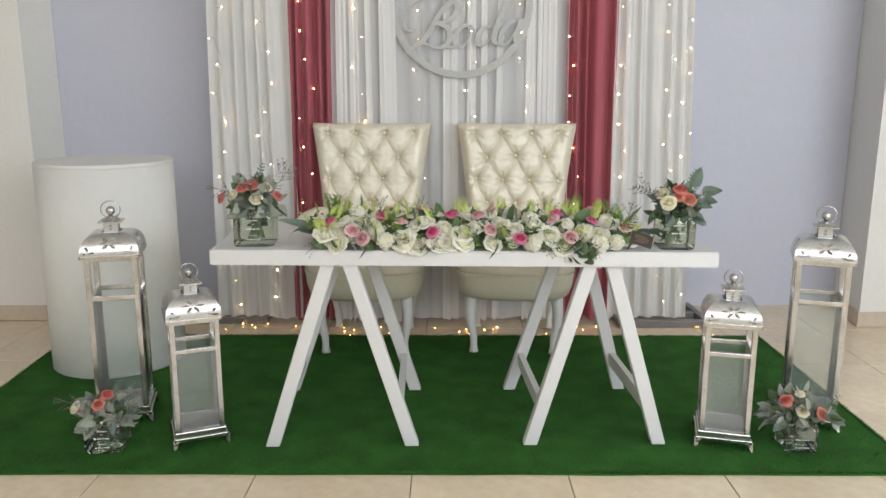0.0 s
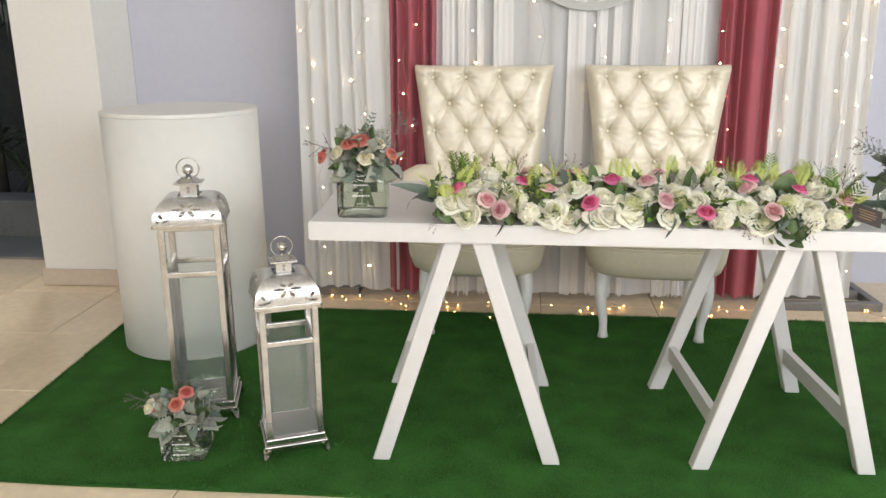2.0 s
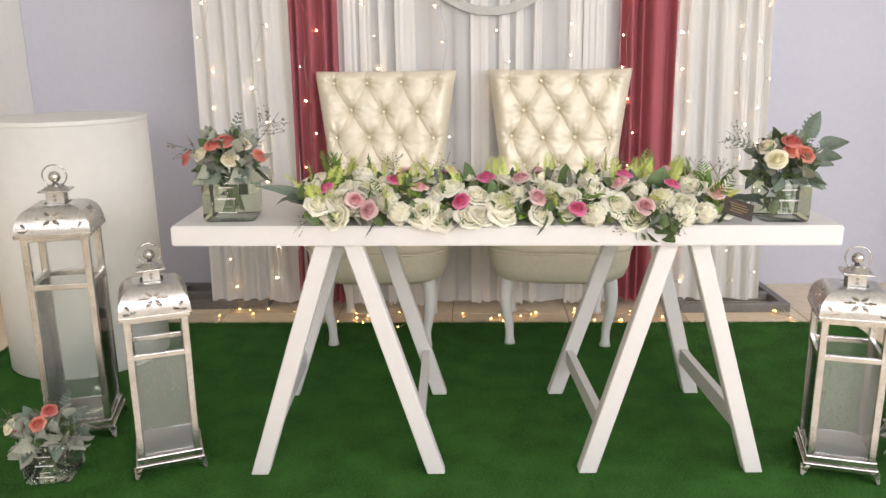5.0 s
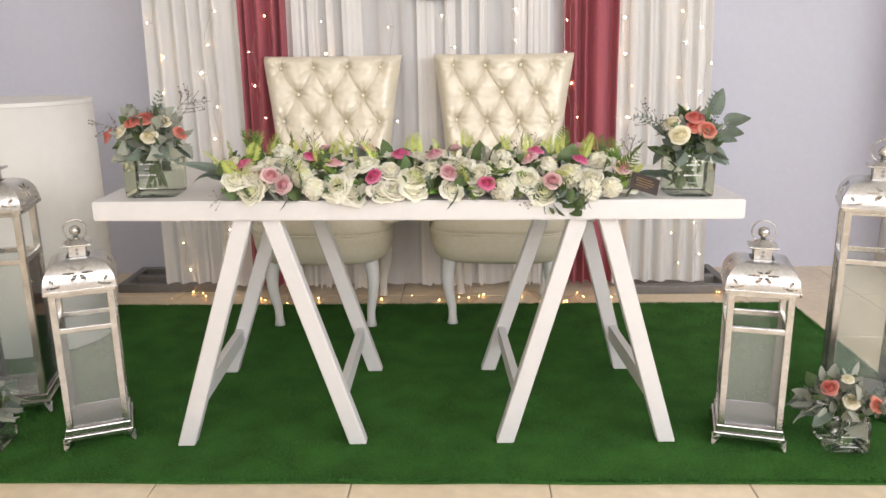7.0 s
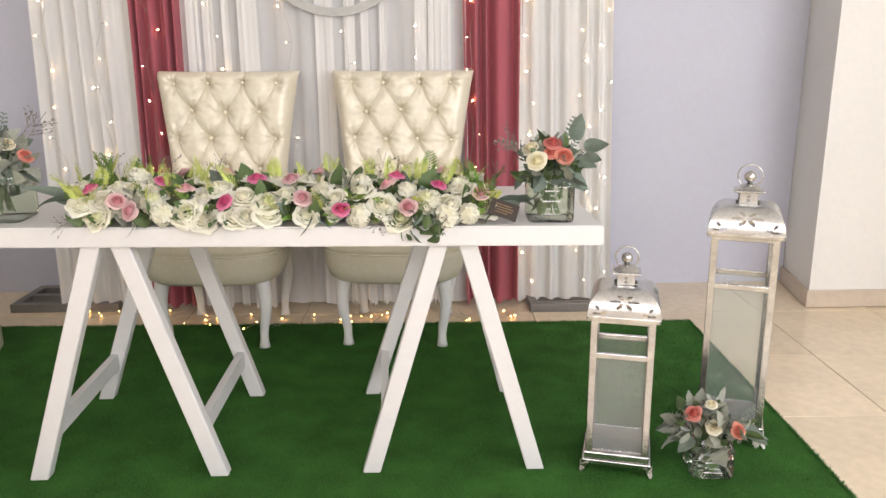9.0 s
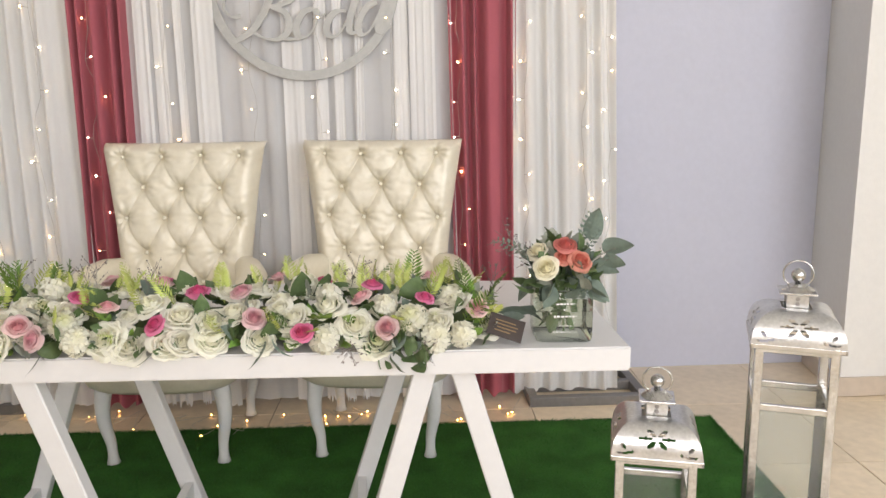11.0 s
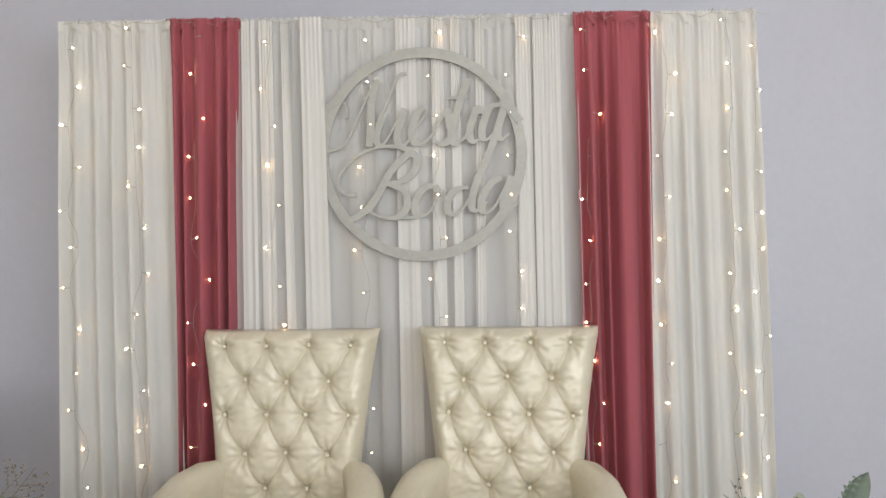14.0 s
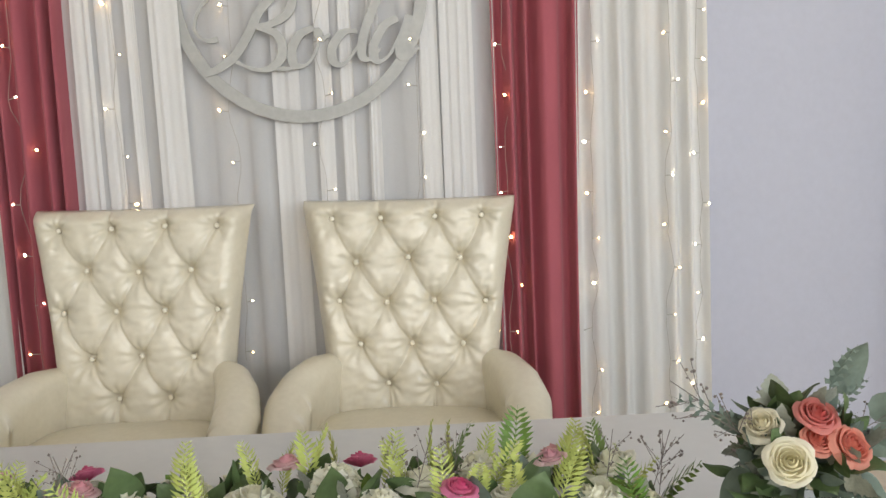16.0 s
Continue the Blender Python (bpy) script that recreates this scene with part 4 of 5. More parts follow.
for key, mat in (("white", M_WROSE), ("pale", M_PROSE), ("hot", M_HROSE), ("coral", M_CORAL), ("cream", M_CREAM)):
    ROSES[key] = [mesh_from(rose_bm(0.034 if key == "white" else 0.027, 6, 3 + j, 1.0 if key == "white" else 0.88, 0.045 if key == "white" else 0.022), "rose", mat, True) for j in range(4)]


def cluster_bm(R, seed):
    """A fluffy head: a dome with four small petals springing from each of its points."""
    r_ = random.Random(seed)
    bm = bmesh.new()
    bmesh.ops.create_icosphere(bm, subdivisions=2, radius=R * 0.72)
    for v in list(bm.verts):
        if v.co.z < -0.45 * R:
            continue
        n = (v.co.normalized() + Vector([r_.uniform(-0.25, 0.25) for _ in range(3)])).normalized()
        t = n.orthogonal().normalized()
        t.rotate(Matrix.Rotation(r_.random() * 6.28, 3, n))
        q = n.cross(t)
        L = R * r_.uniform(0.36, 0.52)
        for k in range(4):
            d = t * math.cos(k * math.pi / 2) + q * math.sin(k * math.pi / 2)
            e = n.cross(d)
            lift = r_.uniform(0.25, 0.75)
            a, b, c_, m_ = (bm.verts.new(v.co + p) for p in (d * L * 0.6 - e * L * 0.48 + n * L * (lift + 0.12), d * L * 1.05 + n * L * lift * 0.75, d * L * 0.6 + e * L * 0.48 + n * L * (lift + 0.12), d * L * 0.55 + n * L * lift * 0.8))
            for f in ((v, a, m_), (v, m_, c_), (a, b, m_), (m_, b, c_)):
                bm.faces.new(f)
    return bm


ROSES["cluster"] = [mesh_from(cluster_bm(0.034, 50 + j), "flower_head", M_WROSE if j else M_LISI, True) for j in range(3)]
ROSES["ruffled"] = [mesh_from(rose_bm(0.036, 5, 30 + j, 1.05, 0.085), "open_bloom", M_LISI if j % 2 else M_WROSE, True) for j in range(4)]


def leaf_bm(L, W, bend, fold=0.25, tip=1.0, lobes=0, twist=0.0):
    """A leaf along +z that bends towards +y; lobes notch its outline."""
    bm = bmesh.new()

    def f(u, v):
        a = 2 * u - 1
        w = W * (math.sin(math.pi * min(1, v * 0.97 + 0.02) ** (0.75 * tip)) ** 0.85)
        if lobes:
            w *= 0.72 + 0.38 * math.sin(v * lobes * math.tau) ** 2 + 0.1 * math.sin(v * 31)
        ang = bend * v
        x = a * w
        out = fold * abs(x) + 0.06 * W * math.sin(v * 9 + a)
        zz = L * (math.sin(ang) / bend if abs(bend) > 1e-3 else v)
        yy = L * ((1 - math.cos(ang)) / bend if abs(bend) > 1e-3 else 0)
        return x * math.cos(twist * v), yy - out + x * math.sin(twist * v), zz
    sheet(bm, f, 6, 16 if lobes else 10)
    return bm


LEAVES = {
    "broad": [mesh_from(leaf_bm(0.075, 0.024, b, 0.3), "leaf", M_LEAF, True) for b in (0.5, 0.9, -0.4)],
    "long": [mesh_from(leaf_bm(0.14, 0.014, b, 0.2, 0.9, 0, t), "leaf", M_EUCA, True) for b, t in ((1.1, 0.5), (1.7, -0.6), (0.6, 0.3))],
    "euca": [mesh_from(leaf_bm(0.068, 0.022, b, 0.2, 0.8), "leaf", M_EUCA, True) for b in (0.4, 0.9, -0.3)],
    "big": [mesh_from(leaf_bm(0.098, 0.027, b, 0.25, 0.8), "leaf", M_EUCA, True) for b in (0.3, 0.7)],
    "dusty": [mesh_from(leaf_bm(0.078, 0.032, b, 0.15, 0.7, 3), "leaf", M_DUSTY, True) for b in (0.7, 1.2, 0.3)],
    "bright": [mesh_from(leaf_bm(0.058, 0.016, b, 0.3), "leaf", M_FERN, True) for b in (0.6, 1.1, -0.5)],
    "round": [mesh_from(leaf_bm(0.062, 0.034, b, 0.12, 0.75), "leaf", M_LEAF, True) for b in (0.5, 0.9)],
}


def fern_bm(L, W, n, seed, fat=1.0):
    """A frond: a thin midrib with leaflets that spring from its sides, all of one piece."""
    r_ = random.Random(seed)
    bm = bmesh.new()
    c = lambda t: Vector((0.0, 0.35 * L * t * t, L * t))
    rib = []
    for i in range(2 * n + 1):
        t = i / (2 * n)
        w = 0.0011 * (1.1 - t)
        rib.append((bm.verts.new(c(t) + Vector((-w, 0, 0))), bm.verts.new(c(t) + Vector((w, 0, 0)))))
    for a, b in zip(rib, rib[1:]):
        bm.faces.new((a[0], a[1], b[1], b[0]))
    for i in range(1, 2 * n - 1, 2):
        t = i / (2 * n)
        w = W * math.sin(math.pi * (0.15 + 0.83 * t)) ** 0.8
        for side_, s in ((0, -1), (1, 1)):
            p, q = rib[i][side_], rib[i + 1][side_]
            d = Vector((s, 0.15 + r_.uniform(-0.25, 0.25), 0.75)).normalized()
            out = d.cross(Vector((0, 1, 0))).normalized() * w * 0.17 * fat * s
            mid, tip = (p.co + q.co) / 2 + d * w * 0.5, (p.co + q.co) / 2 + d * w
            lo, hi, end = bm.verts.new(mid + out), bm.verts.new(mid - out + Vector((0, 0.06 * w, 0))), bm.verts.new(tip + Vector((0, 0.12 * w, 0)))
            bm.faces.new((p, lo, hi, q))
            bm.faces.new((lo, end, hi))
    return bm


def spray_bm(L, seed, dots=26, r=0.0022):
    """A fine branching spray with tiny buds."""
    r_ = random.Random(seed)
    bm = bmesh.new()
    tips = []
    for k in range(7):
        t0 = r_.uniform(0.25, 0.7)
        a = r_.random() * math.tau
        end = Vector((math.cos(a) * L * 0.30, math.sin(a) * L * 0.30, L * (t0 + r_.uniform(0.2, 0.4))))
        tube(bm, [(0, 0, L * t0), end], 0.0006, 3)
        tips += [Vector((0, 0, L * t0)).lerp(end, r_.uniform(0.4, 1.0)) for _ in range(dots // 7)]
    tube(bm, [(0, 0, 0), (0, 0, L * 0.95)], 0.0008, 3)
    for p in tips:
        bmesh.ops.create_icosphere(bm, subdivisions=1, radius=r * r_.uniform(0.6, 1.2), matrix=Matrix.Translation(p + Vector([r_.uniform(-0.004, 0.004) for _ in range(3)])))
    return bm


FERNS = [mesh_from(fern_bm(0.10, 0.030, 13, j, 0.8), "fern_frond", M_FERN) for j in range(2)]
LIMES = [mesh_from(fern_bm(0.090, 0.025, 14, 5 + j, 0.75), "lime_frond", M_LIME) for j in range(2)]
SPRAYS = [mesh_from(spray_bm(0.13, j), "bud_spray", M_TWIG) for j in range(3)]
ROSEMARY = [mesh_from(fern_bm(0.10, 0.018, 8, 20 + j, 1.3), "eucalyptus_sprig", M_EUCA) for j in range(2)]

# ---- the long centrepiece ----
CX0, CX1 = -0.43, 0.725
garland = thing("floral_centrepiece", SAG @ pose(0, 0, TOP), "long low centrepiece of white and pink roses with greenery", "flowers")


def mound(x, deg, out=0.0):
    """A place on the centrepiece's rounded back, deg from the front edge over the top, and its outward direction."""
    a = radians(deg)
    e = min(1.0, (x - CX0 + 0.06) / 0.10, (CX1 + 0.06 - x) / 0.10)
    e = max(0.35, e)
    n = Vector((0.0, -math.cos(a), 0.25 + math.sin(a))).normalized()
    return Vector((x, 2.835 - 0.135 * e * math.cos(a), 0.012 + 0.068 * e * math.sin(a))) + out * n, n


bm = bmesh.new()
sheet(bm, lambda u, v: tuple(mound(CX0 + 0.02 + (CX1 - CX0 - 0.04) * u, 180 * v, -0.035)[0] + Vector((0, 0, 0.012))), 30, 12)
part("moss_base", bm, M_LEAF, garland)
rg = random.Random(8)


def put(parent, kind, p, n, size=1.0, spin=None, name=None, rnd=None):
    r_ = rnd or rg
    me_ = r_.choice(kind)
    return piece(name or me_.name.split(".")[0], me_, parent, aim(p, n, r_.uniform(0, 360) if spin is None else spin, size))


def bloom(key, x, deg, size, lift=0.02):
    p, n = mound(x, deg, lift)
    n = (n + Vector((rg.uniform(-0.6, 0.6), rg.uniform(-0.2, 0.25), rg.uniform(0.0, 0.7)))).normalized()
    put(garland, ROSES[key], p, n, size)


for key, spots in (
        ("hot", ((-0.175, 62), (0.075, 68), (0.005, 27), (0.313, 15), (0.575, 52), (0.46, 75), (-0.36, 48), (0.33, 140), (-0.05, 130))),
        ("pale", ((-0.275, 28), (-0.105, 48), (0.17, 66), (0.21, 32), (0.435, 54), (0.49, 18), (0.69, 38), (-0.02, 92), (-0.24, 14), (0.59, 98), (-0.16, 118), (0.62, 150), (0.23, 118), (-0.33, 140)))):
    for x, deg in spots:
        bloom(key, x, deg, rg.uniform(0.76, 0.92), 0.046)
for x, deg in ((-0.30, 66), (-0.25, 58), (-0.32, 36), (-0.195, 33), (-0.16, 12), (-0.10, 14), (-0.03, 60), (0.05, 42), (0.06, 8), (0.115, 32), (0.12, 12), (0.16, 45), (0.255, 50), (0.36, 50), (0.29, 36), (0.485, 50), (0.425, 26),
               (0.545, 32), (0.605, 26), (0.64, 58), (0.655, 10), (-0.375, 28), (0.36, 8), (-0.055, 5), (0.03, 5), (0.53, 82), (0.63, 74), (-0.39, 66), (-0.27, 96), (0.02, 98), (0.30, 96), (0.42, 102), (0.50, 110), (0.10, 118),
               (-0.10, 88), (-0.20, 86), (0.70, 70), (0.68, 110), (0.20, 90), (-0.35, 110), (0.36, 72), (0.57, 130), (-0.06, 150), (0.14, 150), (0.42, 150), (-0.24, 150), (0.22, 8), (0.47, 5), (-0.33, 8), (0.72, 20), (0.595, 6), (0.13, 82), (-0.20, 50)):
    bloom(rg.choice(("white", "white", "ruffled", "ruffled", "ruffled", "cluster")), x, deg, rg.uniform(0.80, 1.08), 0.022)
for k in range(170):
    x, deg = rg.uniform(CX0 - 0.02, CX1 + 0.02), rg.uniform(0, 178)
    p, n = mound(x, deg, rg.uniform(-0.012, 0.012))
    t = (n + Vector((rg.uniform(-0.9, 0.9), rg.uniform(-0.3, 0.3), rg.uniform(-0.3, 0.4)))).normalized()
    put(garland, LEAVES[rg.choice(("broad", "broad", "round", "euca"))], p, t, rg.uniform(0.55, 0.85))
for k in range(90):
    x, deg = rg.uniform(CX0 - 0.02, CX1 + 0.02), rg.uniform(4, 160)
    p, n = mound(x, deg, rg.uniform(0.0, 0.018))
    t = (n + Vector((rg.uniform(-1.0, 1.0), rg.uniform(-0.3, 0.3), rg.uniform(-0.4, 0.4)))).normalized()
    put(garland, LEAVES[rg.choice(("broad", "bright", "bright", "round", "dusty"))], p, t, rg.uniform(0.45, 0.7))
for k in range(46):
    p, n = mound(rg.uniform(CX0, CX1), rg.uniform(10, 150), 0.0)
    put(garland, LIMES, p, (n + Vector((rg.uniform(-0.5, 0.5), 0, rg.uniform(0, 0.5)))).normalized(), rg.uniform(0.8, 1.15))
for x in (-0.10, 0.095, 0.145, 0.37, 0.40, 0.60, 0.655, -0.22):
    p, n = mound(x, rg.uniform(85, 115), 0.0)
    put(garland, LIMES, p, (rg.uniform(-0.2, 0.35), 0.1, 1), 0.95)
for k in range(18):
    p, n = mound(rg.choice((rg.uniform(CX0, CX1), -0.36, 0.68)) + rg.uniform(-0.04, 0.04), rg.uniform(5, 150), 0.0)
    put(garland, FERNS, p, (n + Vector((rg.uniform(-0.6, 0.6), 0, rg.uniform(-0.2, 0.3)))).normalized(), rg.uniform(0.7, 1.1))
for x, deg in ((-0.14, 62), (0.03, 95), (0.29, 82), (0.345, 85), (0.72, 62), (-0.13, 52), (0.55, 66)):
    p, n = mound(x, deg, 0.012)
    put(garland, LEAVES["round"], p, (n + Vector((rg.uniform(-0.4, 0.4), -0.2, 0.2))).normalized(), 1.0)
for k in range(16):
    bloom(rg.choice(("white", "ruffled", "ruffled", "ruffled")), rg.uniform(CX0 + 0.01, CX1 - 0.01), rg.uniform(2, 95), rg.uniform(0.6, 0.85), 0.012)
for k in range(60):
    p, n = mound(rg.uniform(CX0, CX1), rg.uniform(-2, 10), 0.0)
    p.z = max(p.z, 0.012)
    put(garland, LEAVES[rg.choice(("bright", "bright", "broad", "dusty"))], p, (rg.uniform(-0.8, 0.8), -0.8, rg.uniform(0.05, 0.5)), rg.uniform(0.5, 0.8))
# leaves that hang over the edge or stick out
for k in range(16):
    p = Vector((rg.gauss(0.54, 0.028), 2.672 + rg.uniform(-0.006, 0.03), rg.uniform(-0.02, 0.05)))
    put(garland, LEAVES[rg.choice(("broad", "broad", "round"))], p, (rg.uniform(-0.7, 0.7), -0.55, rg.uniform(-1.0, -0.3)), rg.uniform(0.55, 0.8))
for x, size, kind in ((-0.225, 0.75, "long"), (0.005, 0.8, "long"), (0.235, 0.8, "long"), (0.25, 0.7, "long"), (0.51, 0.9, "euca"), (0.545, 1.0, "broad"), (0.56, 0.8, "euca"), (0.53, 0.8, "long"), (0.575, 1.0, "broad"), (0.50, 1.0, "broad")):
    p, n = mound(x, 8, 0.0)
    p.y, p.z = 2.668, rg.uniform(0.02, 0.04)
    put(garland, LEAVES[kind], p, (rg.uniform(-0.4, 0.4), -0.25, -0.9), size * 0.62, spin=rg.uniform(-40, 40))
for x, dx, size, kind in ((-0.42, -1, 1.0, "long"), (-0.43, -0.9, 0.8, "euca"), (-0.41, -0.7, 1.1, "long"), (0.74, 0.9, 1.1, "long"), (0.75, 1.0, 0.9, "euca"), (0.76, 0.8, 1.0, "long")):
    p, n = mound(x, 60, 0.0)
    put(garland, LEAVES[kind], p, (dx, rg.uniform(-0.5, 0.2), rg.uniform(0.15, 0.6)), size)
for x in (-0.36, -0.19, -0.17, -0.06, -0.04, 0.36, 0.40, 0.44, 0.66, 0.72, 0.74):
    p, n = mound(x, rg.uniform(80, 120), 0.0)
    put(garland, SPRAYS, p, (rg.uniform(-0.4, 0.4), 0.1, 1), rg.uniform(0.65, 0.9))
for x in (0.40, 0.42, 0.56, -0.40):
    p, n = mound(x, 5, 0.0)
    put(garland, SPRAYS, p, (rg.uniform(-0.4, 0.4), -1, -0.05), 0.75)

card = thing("gift_card", SAG @ pose(0.752, 2.708, TOP + 0.038, 50, 18, -6), "small dark brown printed card tilted against the flowers", "card")
bm = bmesh.new()
box(bm, -0.040, 0.040, -0.026, 0.026, 0, 0.0018, 0.0004)
part("card_board", bm, M_CARD, card)
for y, a, b in ((0.012, -0.026, 0.02), (0.004, -0.026, 0.026), (-0.004, -0.02, 0.024), (-0.012, -0.024, 0.012)):
    bm = bmesh.new()
    box(bm, a, b, y - 0.0014, y + 0.0014, 0.0019, 0.0023)
    part("print_bar", bm, M_GOLD, card)


# ---- jars with posies ----
def rounded_square(h, r, k=6):
    out = []
    for cx, cy, a0 in ((h - r, h - r, 0), (-h + r, h - r, 90), (-h + r, -h + r, 180), (h - r, -h + r, 270)):
        for i in range(k + 1):
            a = radians(a0 + 90 * i / k)
            out.append((cx + r * math.cos(a), cy + r * math.sin(a)))
    return out


def loft(bm, outline, layers):
    rings = [[bm.verts.new((x * f, y * f, z)) for x, y in outline] for f, z in layers]
    k = len(outline)
    for q, w in zip(rings, rings[1:]):
        for i in range(k):
            bm.faces.new((q[i], q[(i + 1) % k], w[(i + 1) % k], w[i]))
    bm.faces.new(rings[0])
    return rings


def posy(at, seed, label, blooms, h=0.068, tall=0.125, reach=1.0, big=()):
    """A square glass jar with water, stems, roses and greenery."""
    r_ = random.Random(seed)
    o = thing("flower_jar", at, label, "vase", "flower jars")
    sq = rounded_square(h, 0.018)
    bm = bmesh.new()
    loft(bm, sq, [(0.88, 0.0), (0.97, 0.003), (1.0, 0.012), (1.0, tall - 0.022), (0.96, tall - 0.010), (0.90, tall - 0.002), (0.905, tall), (0.87, tall), (0.87, tall - 0.006)])
    j = part("jar", bm, M_JAR, o, "green-tinted square glass jar", smooth=True)
    j.visible_shadow = False
    bm = bmesh.new()
    loft(bm, sq, [(0.975, tall * 0.60), (0.985, tall * 0.61)])
    w = part("water", bm, M_WATER, o, "clear water")
    w.visible_shadow = False
    for z, a, tall_bar in ((0.76, 0.020, 0.0036), (0.65, 0.004, 0.003), (0.52, 0.025, 0.0040), (0.34, 0.014, 0.0014), (0.22, 0.026, 0.0026)):
        x = -a
        while x < a:
            step = r_.uniform(0.002, 0.007)
            bm = bmesh.new()
            box(bm, x, min(a, x + step), -h - 0.0012, -h - 0.0004, z * tall - tall_bar * r_.uniform(0.3, 0.6), z * tall + tall_bar * r_.uniform(0.3, 0.6), 0.0003)
            part("print_bar", bm, M_PRINT, j, "white vinyl lettering bar")
            x += step + r_.uniform(0.0015, 0.003)
    for k in range(22):
        bm = bmesh.new()
        a, b = r_.random() * math.tau, r_.random() * math.tau
        tube(bm, [(0.030 * math.cos(a), 0.030 * math.sin(a), 0.018), (0.01 * math.cos(b), 0.01 * math.sin(b), tall * 0.8), (0.035 * math.cos(b), 0.035 * math.sin(b), tall + 0.05)], 0.0022, 5)
        part("stem", bm, M_STEM, o)
    c = Vector((0, 0, tall))
    for key, x, y, z, s in blooms:
        p = Vector((x, y, z + tall))
        put(o, ROSES[key], p, (p - c + Vector((0, -0.035, 0.02))).normalized(), s * 0.86, rnd=r_)
    flat_ = 0.62 if seed > 2 else 0.95
    for k in range(90 if seed > 2 else 150):
        a, e = r_.random() * math.tau, r_.uniform(-0.2, 1.45)
        d = Vector((math.cos(a) * math.cos(e), math.sin(a) * math.cos(e), math.sin(e)))
        kind = r_.choice(("dusty", "dusty", "dusty", "euca", "broad", "dusty") if seed != 2 else ("euca", "broad", "dusty", "broad", "euca", "round"))
        far = r_.uniform(0.015, 0.085) * reach
        put(o, LEAVES[kind], c + Vector((d.x, d.y, d.z * flat_)) * far + Vector((0, 0, 0.012)), (d + Vector((r_.uniform(-0.5, 0.5), r_.uniform(-0.5, 0.5), r_.uniform(-0.45, 0.35)))).normalized(), r_.uniform(0.5, 0.82), rnd=r_)
    for k in range(12):
        a = r_.random() * math.tau
        put(o, LEAVES["broad"], Vector((0.03 * math.cos(a), 0.03 * math.sin(a), tall * r_.uniform(0.45, 0.8))), (math.cos(a) * 0.3, math.sin(a) * 0.3, r_.choice((-1, 1))), 0.6, rnd=r_)
    for k in range(7):
        a = r_.random() * math.tau
        put(o, LEAVES["euca"], c + Vector((math.cos(a) * 0.06, math.sin(a) * 0.06, 0.01)), (math.cos(a), math.sin(a), -0.55), 0.95, rnd=r_)
    if seed > 2:
        for k in range(13):
            a = r_.random() * math.tau
            put(o, LEAVES["dusty"], c + Vector((math.cos(a) * r_.uniform(0.05, 0.10), math.sin(a) * r_.uniform(0.05, 0.10), r_.uniform(-0.01, 0.03))), (math.cos(a), math.sin(a), r_.uniform(-0.6, 0.1)), r_.uniform(0.8, 1.1), rnd=r_)
    for k in range(5):
        a = r_.random() * math.tau
        put(o, r_.choice((SPRAYS, ROSEMARY)), c + Vector((math.cos(a) * 0.04, math.sin(a) * 0.04, 0.04)), (math.cos(a) * 1.1, math.sin(a) * 0.6, 0.7), r_.uniform(0.7, 1.0), rnd=r_)
    for x, y, z, dx, dy, dz, s, kind, spin in big:
        put(o, {"big": LEAVES["big"], "sprig": ROSEMARY, "spray": SPRAYS}[kind], Vector((x, y, z + tall)), (dx, dy, dz), s, spin=spin, rnd=r_)
    return o


posy(SAG @ pose(-0.640, 2.812, TOP, 0, 0, 4), 1, "green glass jar of coral roses and silvery leaves on the table",
     (("coral", -0.115, -0.02, 0.045, 0.95), ("coral", -0.035, -0.055, 0.085, 0.95), ("coral", 0.0, -0.05, 0.095, 1.05), ("cream", 0.045, -0.04, 0.085, 1.0), ("cream", 0.015, -0.075, 0.05, 0.9), ("coral", 0.085, -0.02, 0.05, 0.9), ("cream", -0.07, -0.05, 0.06, 0.9)), 0.072, 0.128, 1.1,
     ((0.0, 0.02, 0.08, 0.3, 0.1, 1, 1.0, "sprig", 90), (0.03, 0.02, 0.07, 0.8, 0.0, 0.8, 1.0, "spray", 0), (-0.05, 0, 0.05, -1, 0, 0.3, 1.0, "spray", 0), (0.06, 0, 0.06, 0.7, 0, 0.9, 1.1, "spray", 0)))
posy(SAG @ pose(0.886, 2.768, TOP, 0, 0, -3), 2, "glass jar of cream and coral roses with eucalyptus leaves",
     (("cream", -0.045, -0.075, 0.055, 1.18), ("cream", -0.06, -0.03, 0.085, 1.0), ("coral", 0.0, -0.045, 0.10, 1.05), ("coral", 0.03, -0.07, 0.07, 1.05), ("coral", -0.005, -0.06, 0.075, 0.9)), 0.064, 0.118, 1.0,
     ((0.07, 0.02, 0.10, 0.12, 0.0, 1, 0.85, "big", 90), (0.09, 0.0, 0.085, 1, -0.1, 0.15, 0.75, "big", 90), (0.09, -0.01, 0.06, 1, -0.4, -0.1, 0.6, "big", 90), (0.04, 0.02, 0.08, 0.25, 0, 1, 1.0, "sprig", 90), (0.05, 0.02, 0.06, 0.5, 0.1, 1, 0.8, "sprig", 90),
      (-0.06, 0, 0.07, -1, 0, 0.35, 1.0, "sprig", 90), (-0.05, 0.02, 0.05, -1, 0.2, 0.7, 1.0, "spray", 0), (0.07, 0, 0.05, 0.9, 0, -0.3, 0.65, "big", 90)))
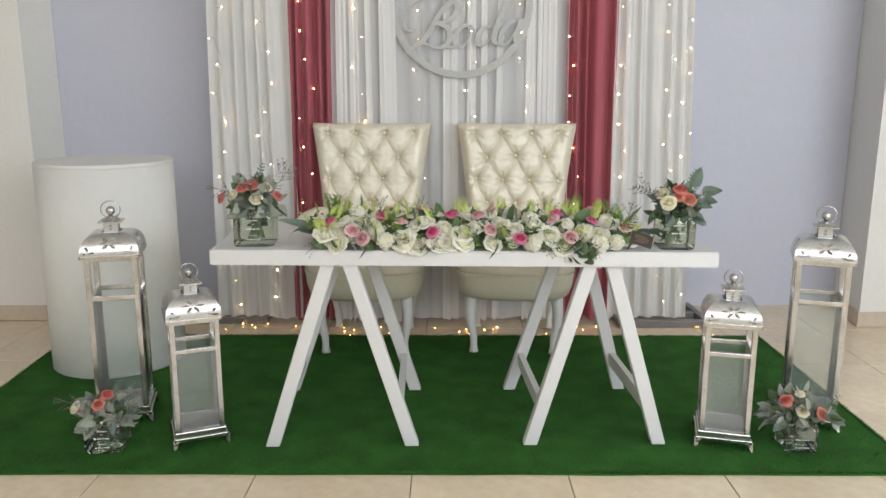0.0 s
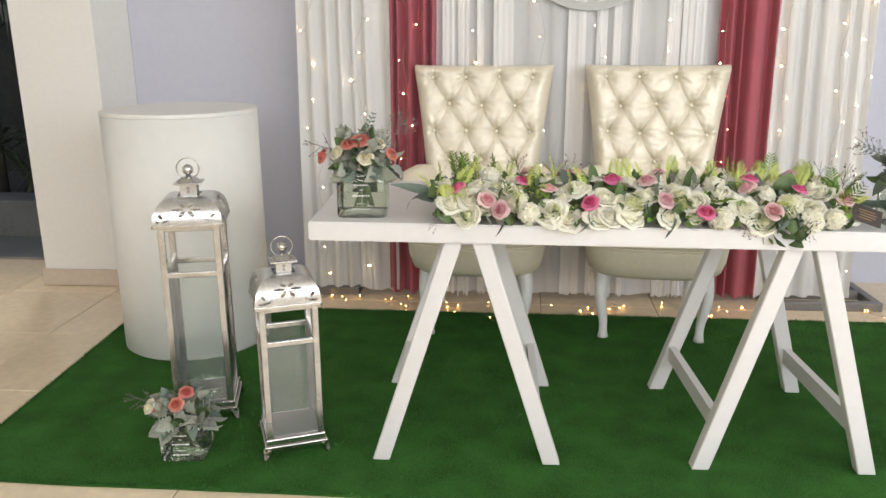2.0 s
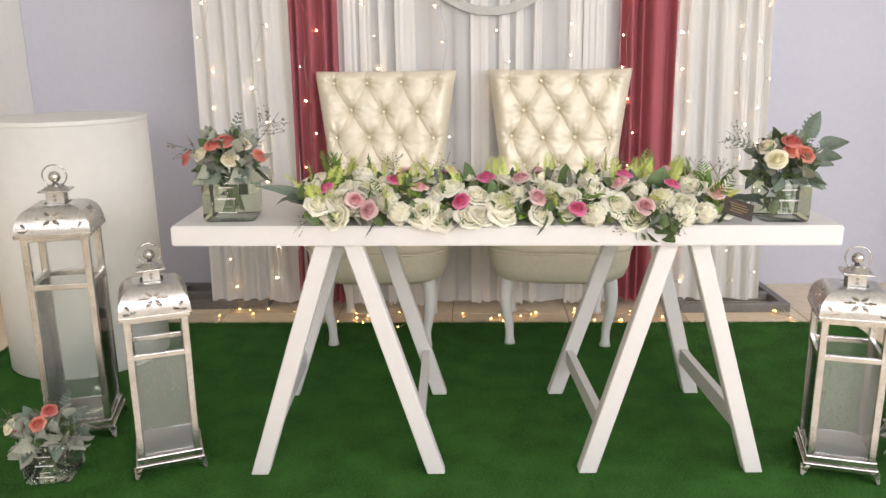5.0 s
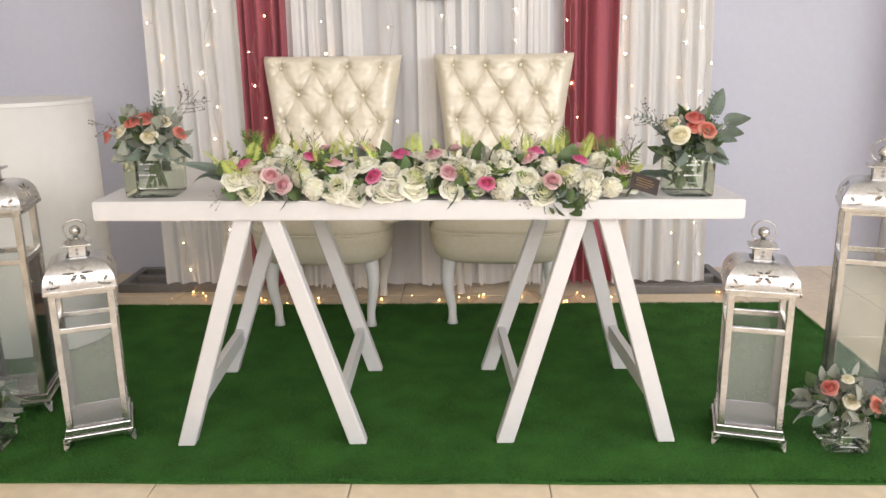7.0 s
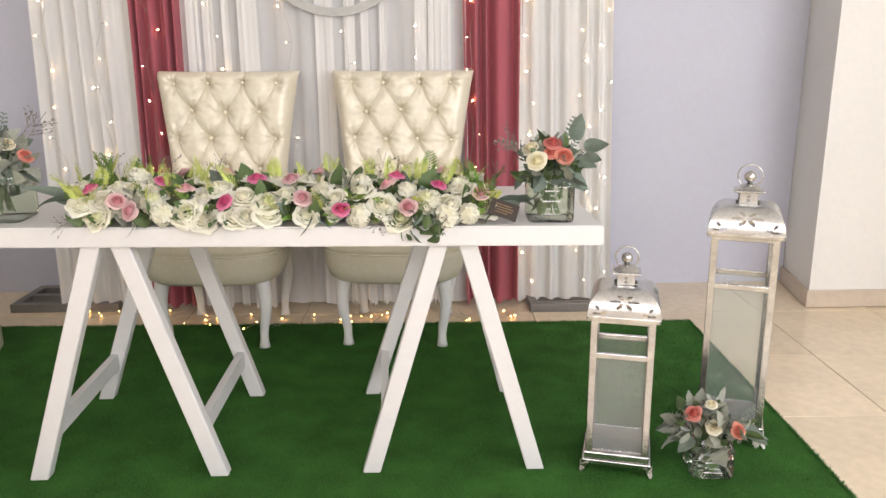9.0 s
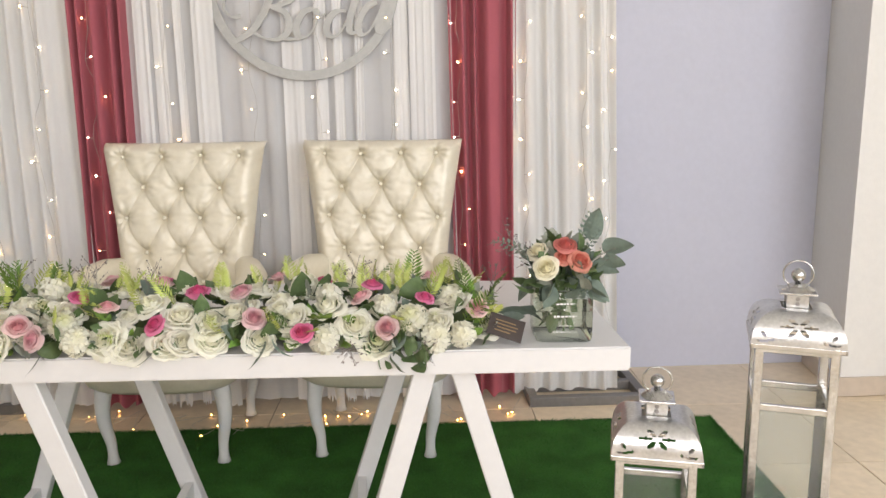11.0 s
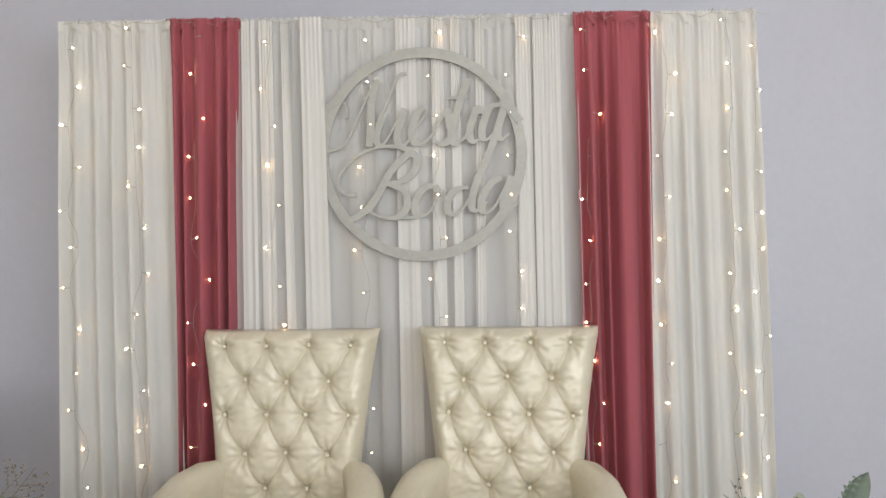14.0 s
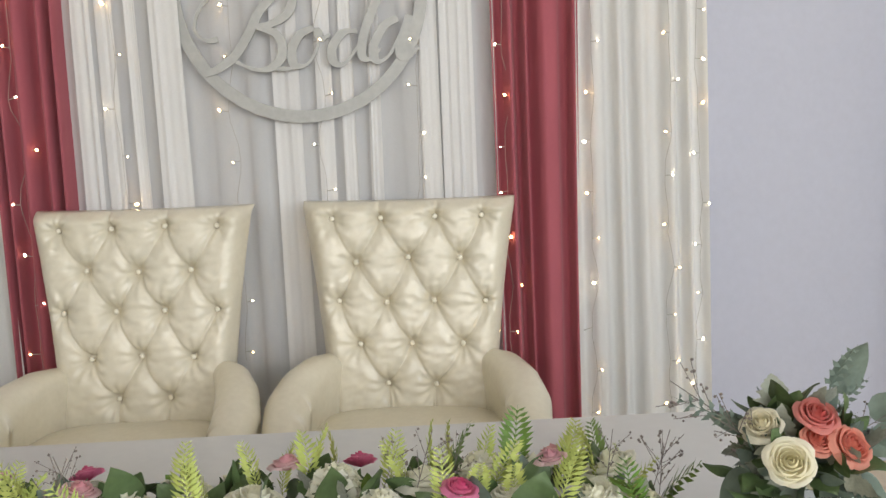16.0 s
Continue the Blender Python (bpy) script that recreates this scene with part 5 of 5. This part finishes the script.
posy(pose(-1.205, 2.722, 0.009, 0, 0, 6), 3, "green glass jar of coral roses and silvery leaves on the turf",
     (("cream", -0.095, -0.04, 0.06, 0.95), ("coral", -0.005, -0.06, 0.075, 0.9), ("coral", 0.02, -0.03, 0.10, 0.9), ("coral", -0.075, -0.03, 0.055, 0.8)), 0.068, 0.118, 1.25,
     ((-0.06, 0, 0.04, -1, 0, 0.35, 1.0, "spray", 0), (0.02, 0.03, 0.06, 0.4, 0.2, 1, 0.9, "sprig", 90)))
posy(pose(1.372, 2.685, 0.009, 0, 0, -5), 4, "green glass jar of coral roses and silvery leaves beside the lantern",
     (("coral", -0.065, -0.04, 0.095, 1.0), ("coral", 0.055, -0.075, 0.06, 0.95), ("cream", -0.01, -0.065, 0.065, 0.9), ("cream", -0.01, -0.02, 0.115, 0.7)), 0.062, 0.104, 1.55,
     ((0.0, 0.03, 0.07, 0.1, 0.2, 1, 0.9, "sprig", 90), (0.08, 0.02, 0.05, 0.8, 0.2, 0.6, 0.9, "sprig", 90), (0.09, -0.02, 0.04, 0.9, -0.3, -0.5, 0.8, "big", 90)))

# ---- plants in the garden opening ----
rp = random.Random(4)
for x, y, lean_ in ((-3.25, 5.95, 0.10), (-3.6, 6.2, -0.15), (-3.05, 6.35, 0.05), (-3.42, 6.5, 0.1), (-2.9, 6.05, -0.1), (-3.8, 5.9, 0.12)):
    pl = thing("garden_palm", pose(x, y, 0.15), "slender palm in the garden bed, coloured dark for shade", "plant", "palms in the garden")
    bm = bmesh.new()
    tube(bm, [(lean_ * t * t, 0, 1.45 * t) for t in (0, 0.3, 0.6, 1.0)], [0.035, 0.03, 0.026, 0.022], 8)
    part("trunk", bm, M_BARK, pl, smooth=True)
    for crown_z in (0.35, 1.45):
        bm = bmesh.new()
        for k in range(26):
            a, e, L = rp.random() * math.tau, rp.uniform(-0.3, 1.2), rp.uniform(0.35, 0.7)
            b = []
            for i in range(7):
                t = i / 6
                c = Vector((lean_ * crown_z ** 2 / 2.1 + math.cos(a) * L * t, math.sin(a) * L * t, crown_z + L * (math.sin(e) * t - 0.7 * t * t)))
                s = Vector((-math.sin(a), math.cos(a), 0)) * 0.016 * math.sin(math.pi * min(1, 0.1 + t * 0.9))
                b.append((bm.verts.new(c - s), bm.verts.new(c + s)))
            for q, w in zip(b, b[1:]):
                bm.faces.new((q[0], q[1], w[1], w[0]))
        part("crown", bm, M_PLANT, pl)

# ---- floor tiles ----
T, T_DEEP = 0.547, 0.560
bm = bmesh.new()
box(bm, -T / 2 + 0.002, T / 2 - 0.002, -T_DEEP / 2 + 0.002, T_DEEP / 2 - 0.002, -0.010, 0.0, 0.0015, seg=1)
tile_mesh = mesh_from(bm, "tile", M_TILE)
grid_turn = pose(0.512, 3.622, 0, 0, 0, -1.5)
rt_ = random.Random(6)
for i in range(-9, 6):
    for j in range(-12, 3):
        m = grid_turn @ pose((i + 0.5) * T, (j + 0.5) * T_DEEP, rt_.uniform(-0.0006, 0.0))
        if -4.55 < m.translation.x < 3.95 and -3.3 < m.translation.y < 4.85:
            piece("tile", tile_mesh, floor, m)
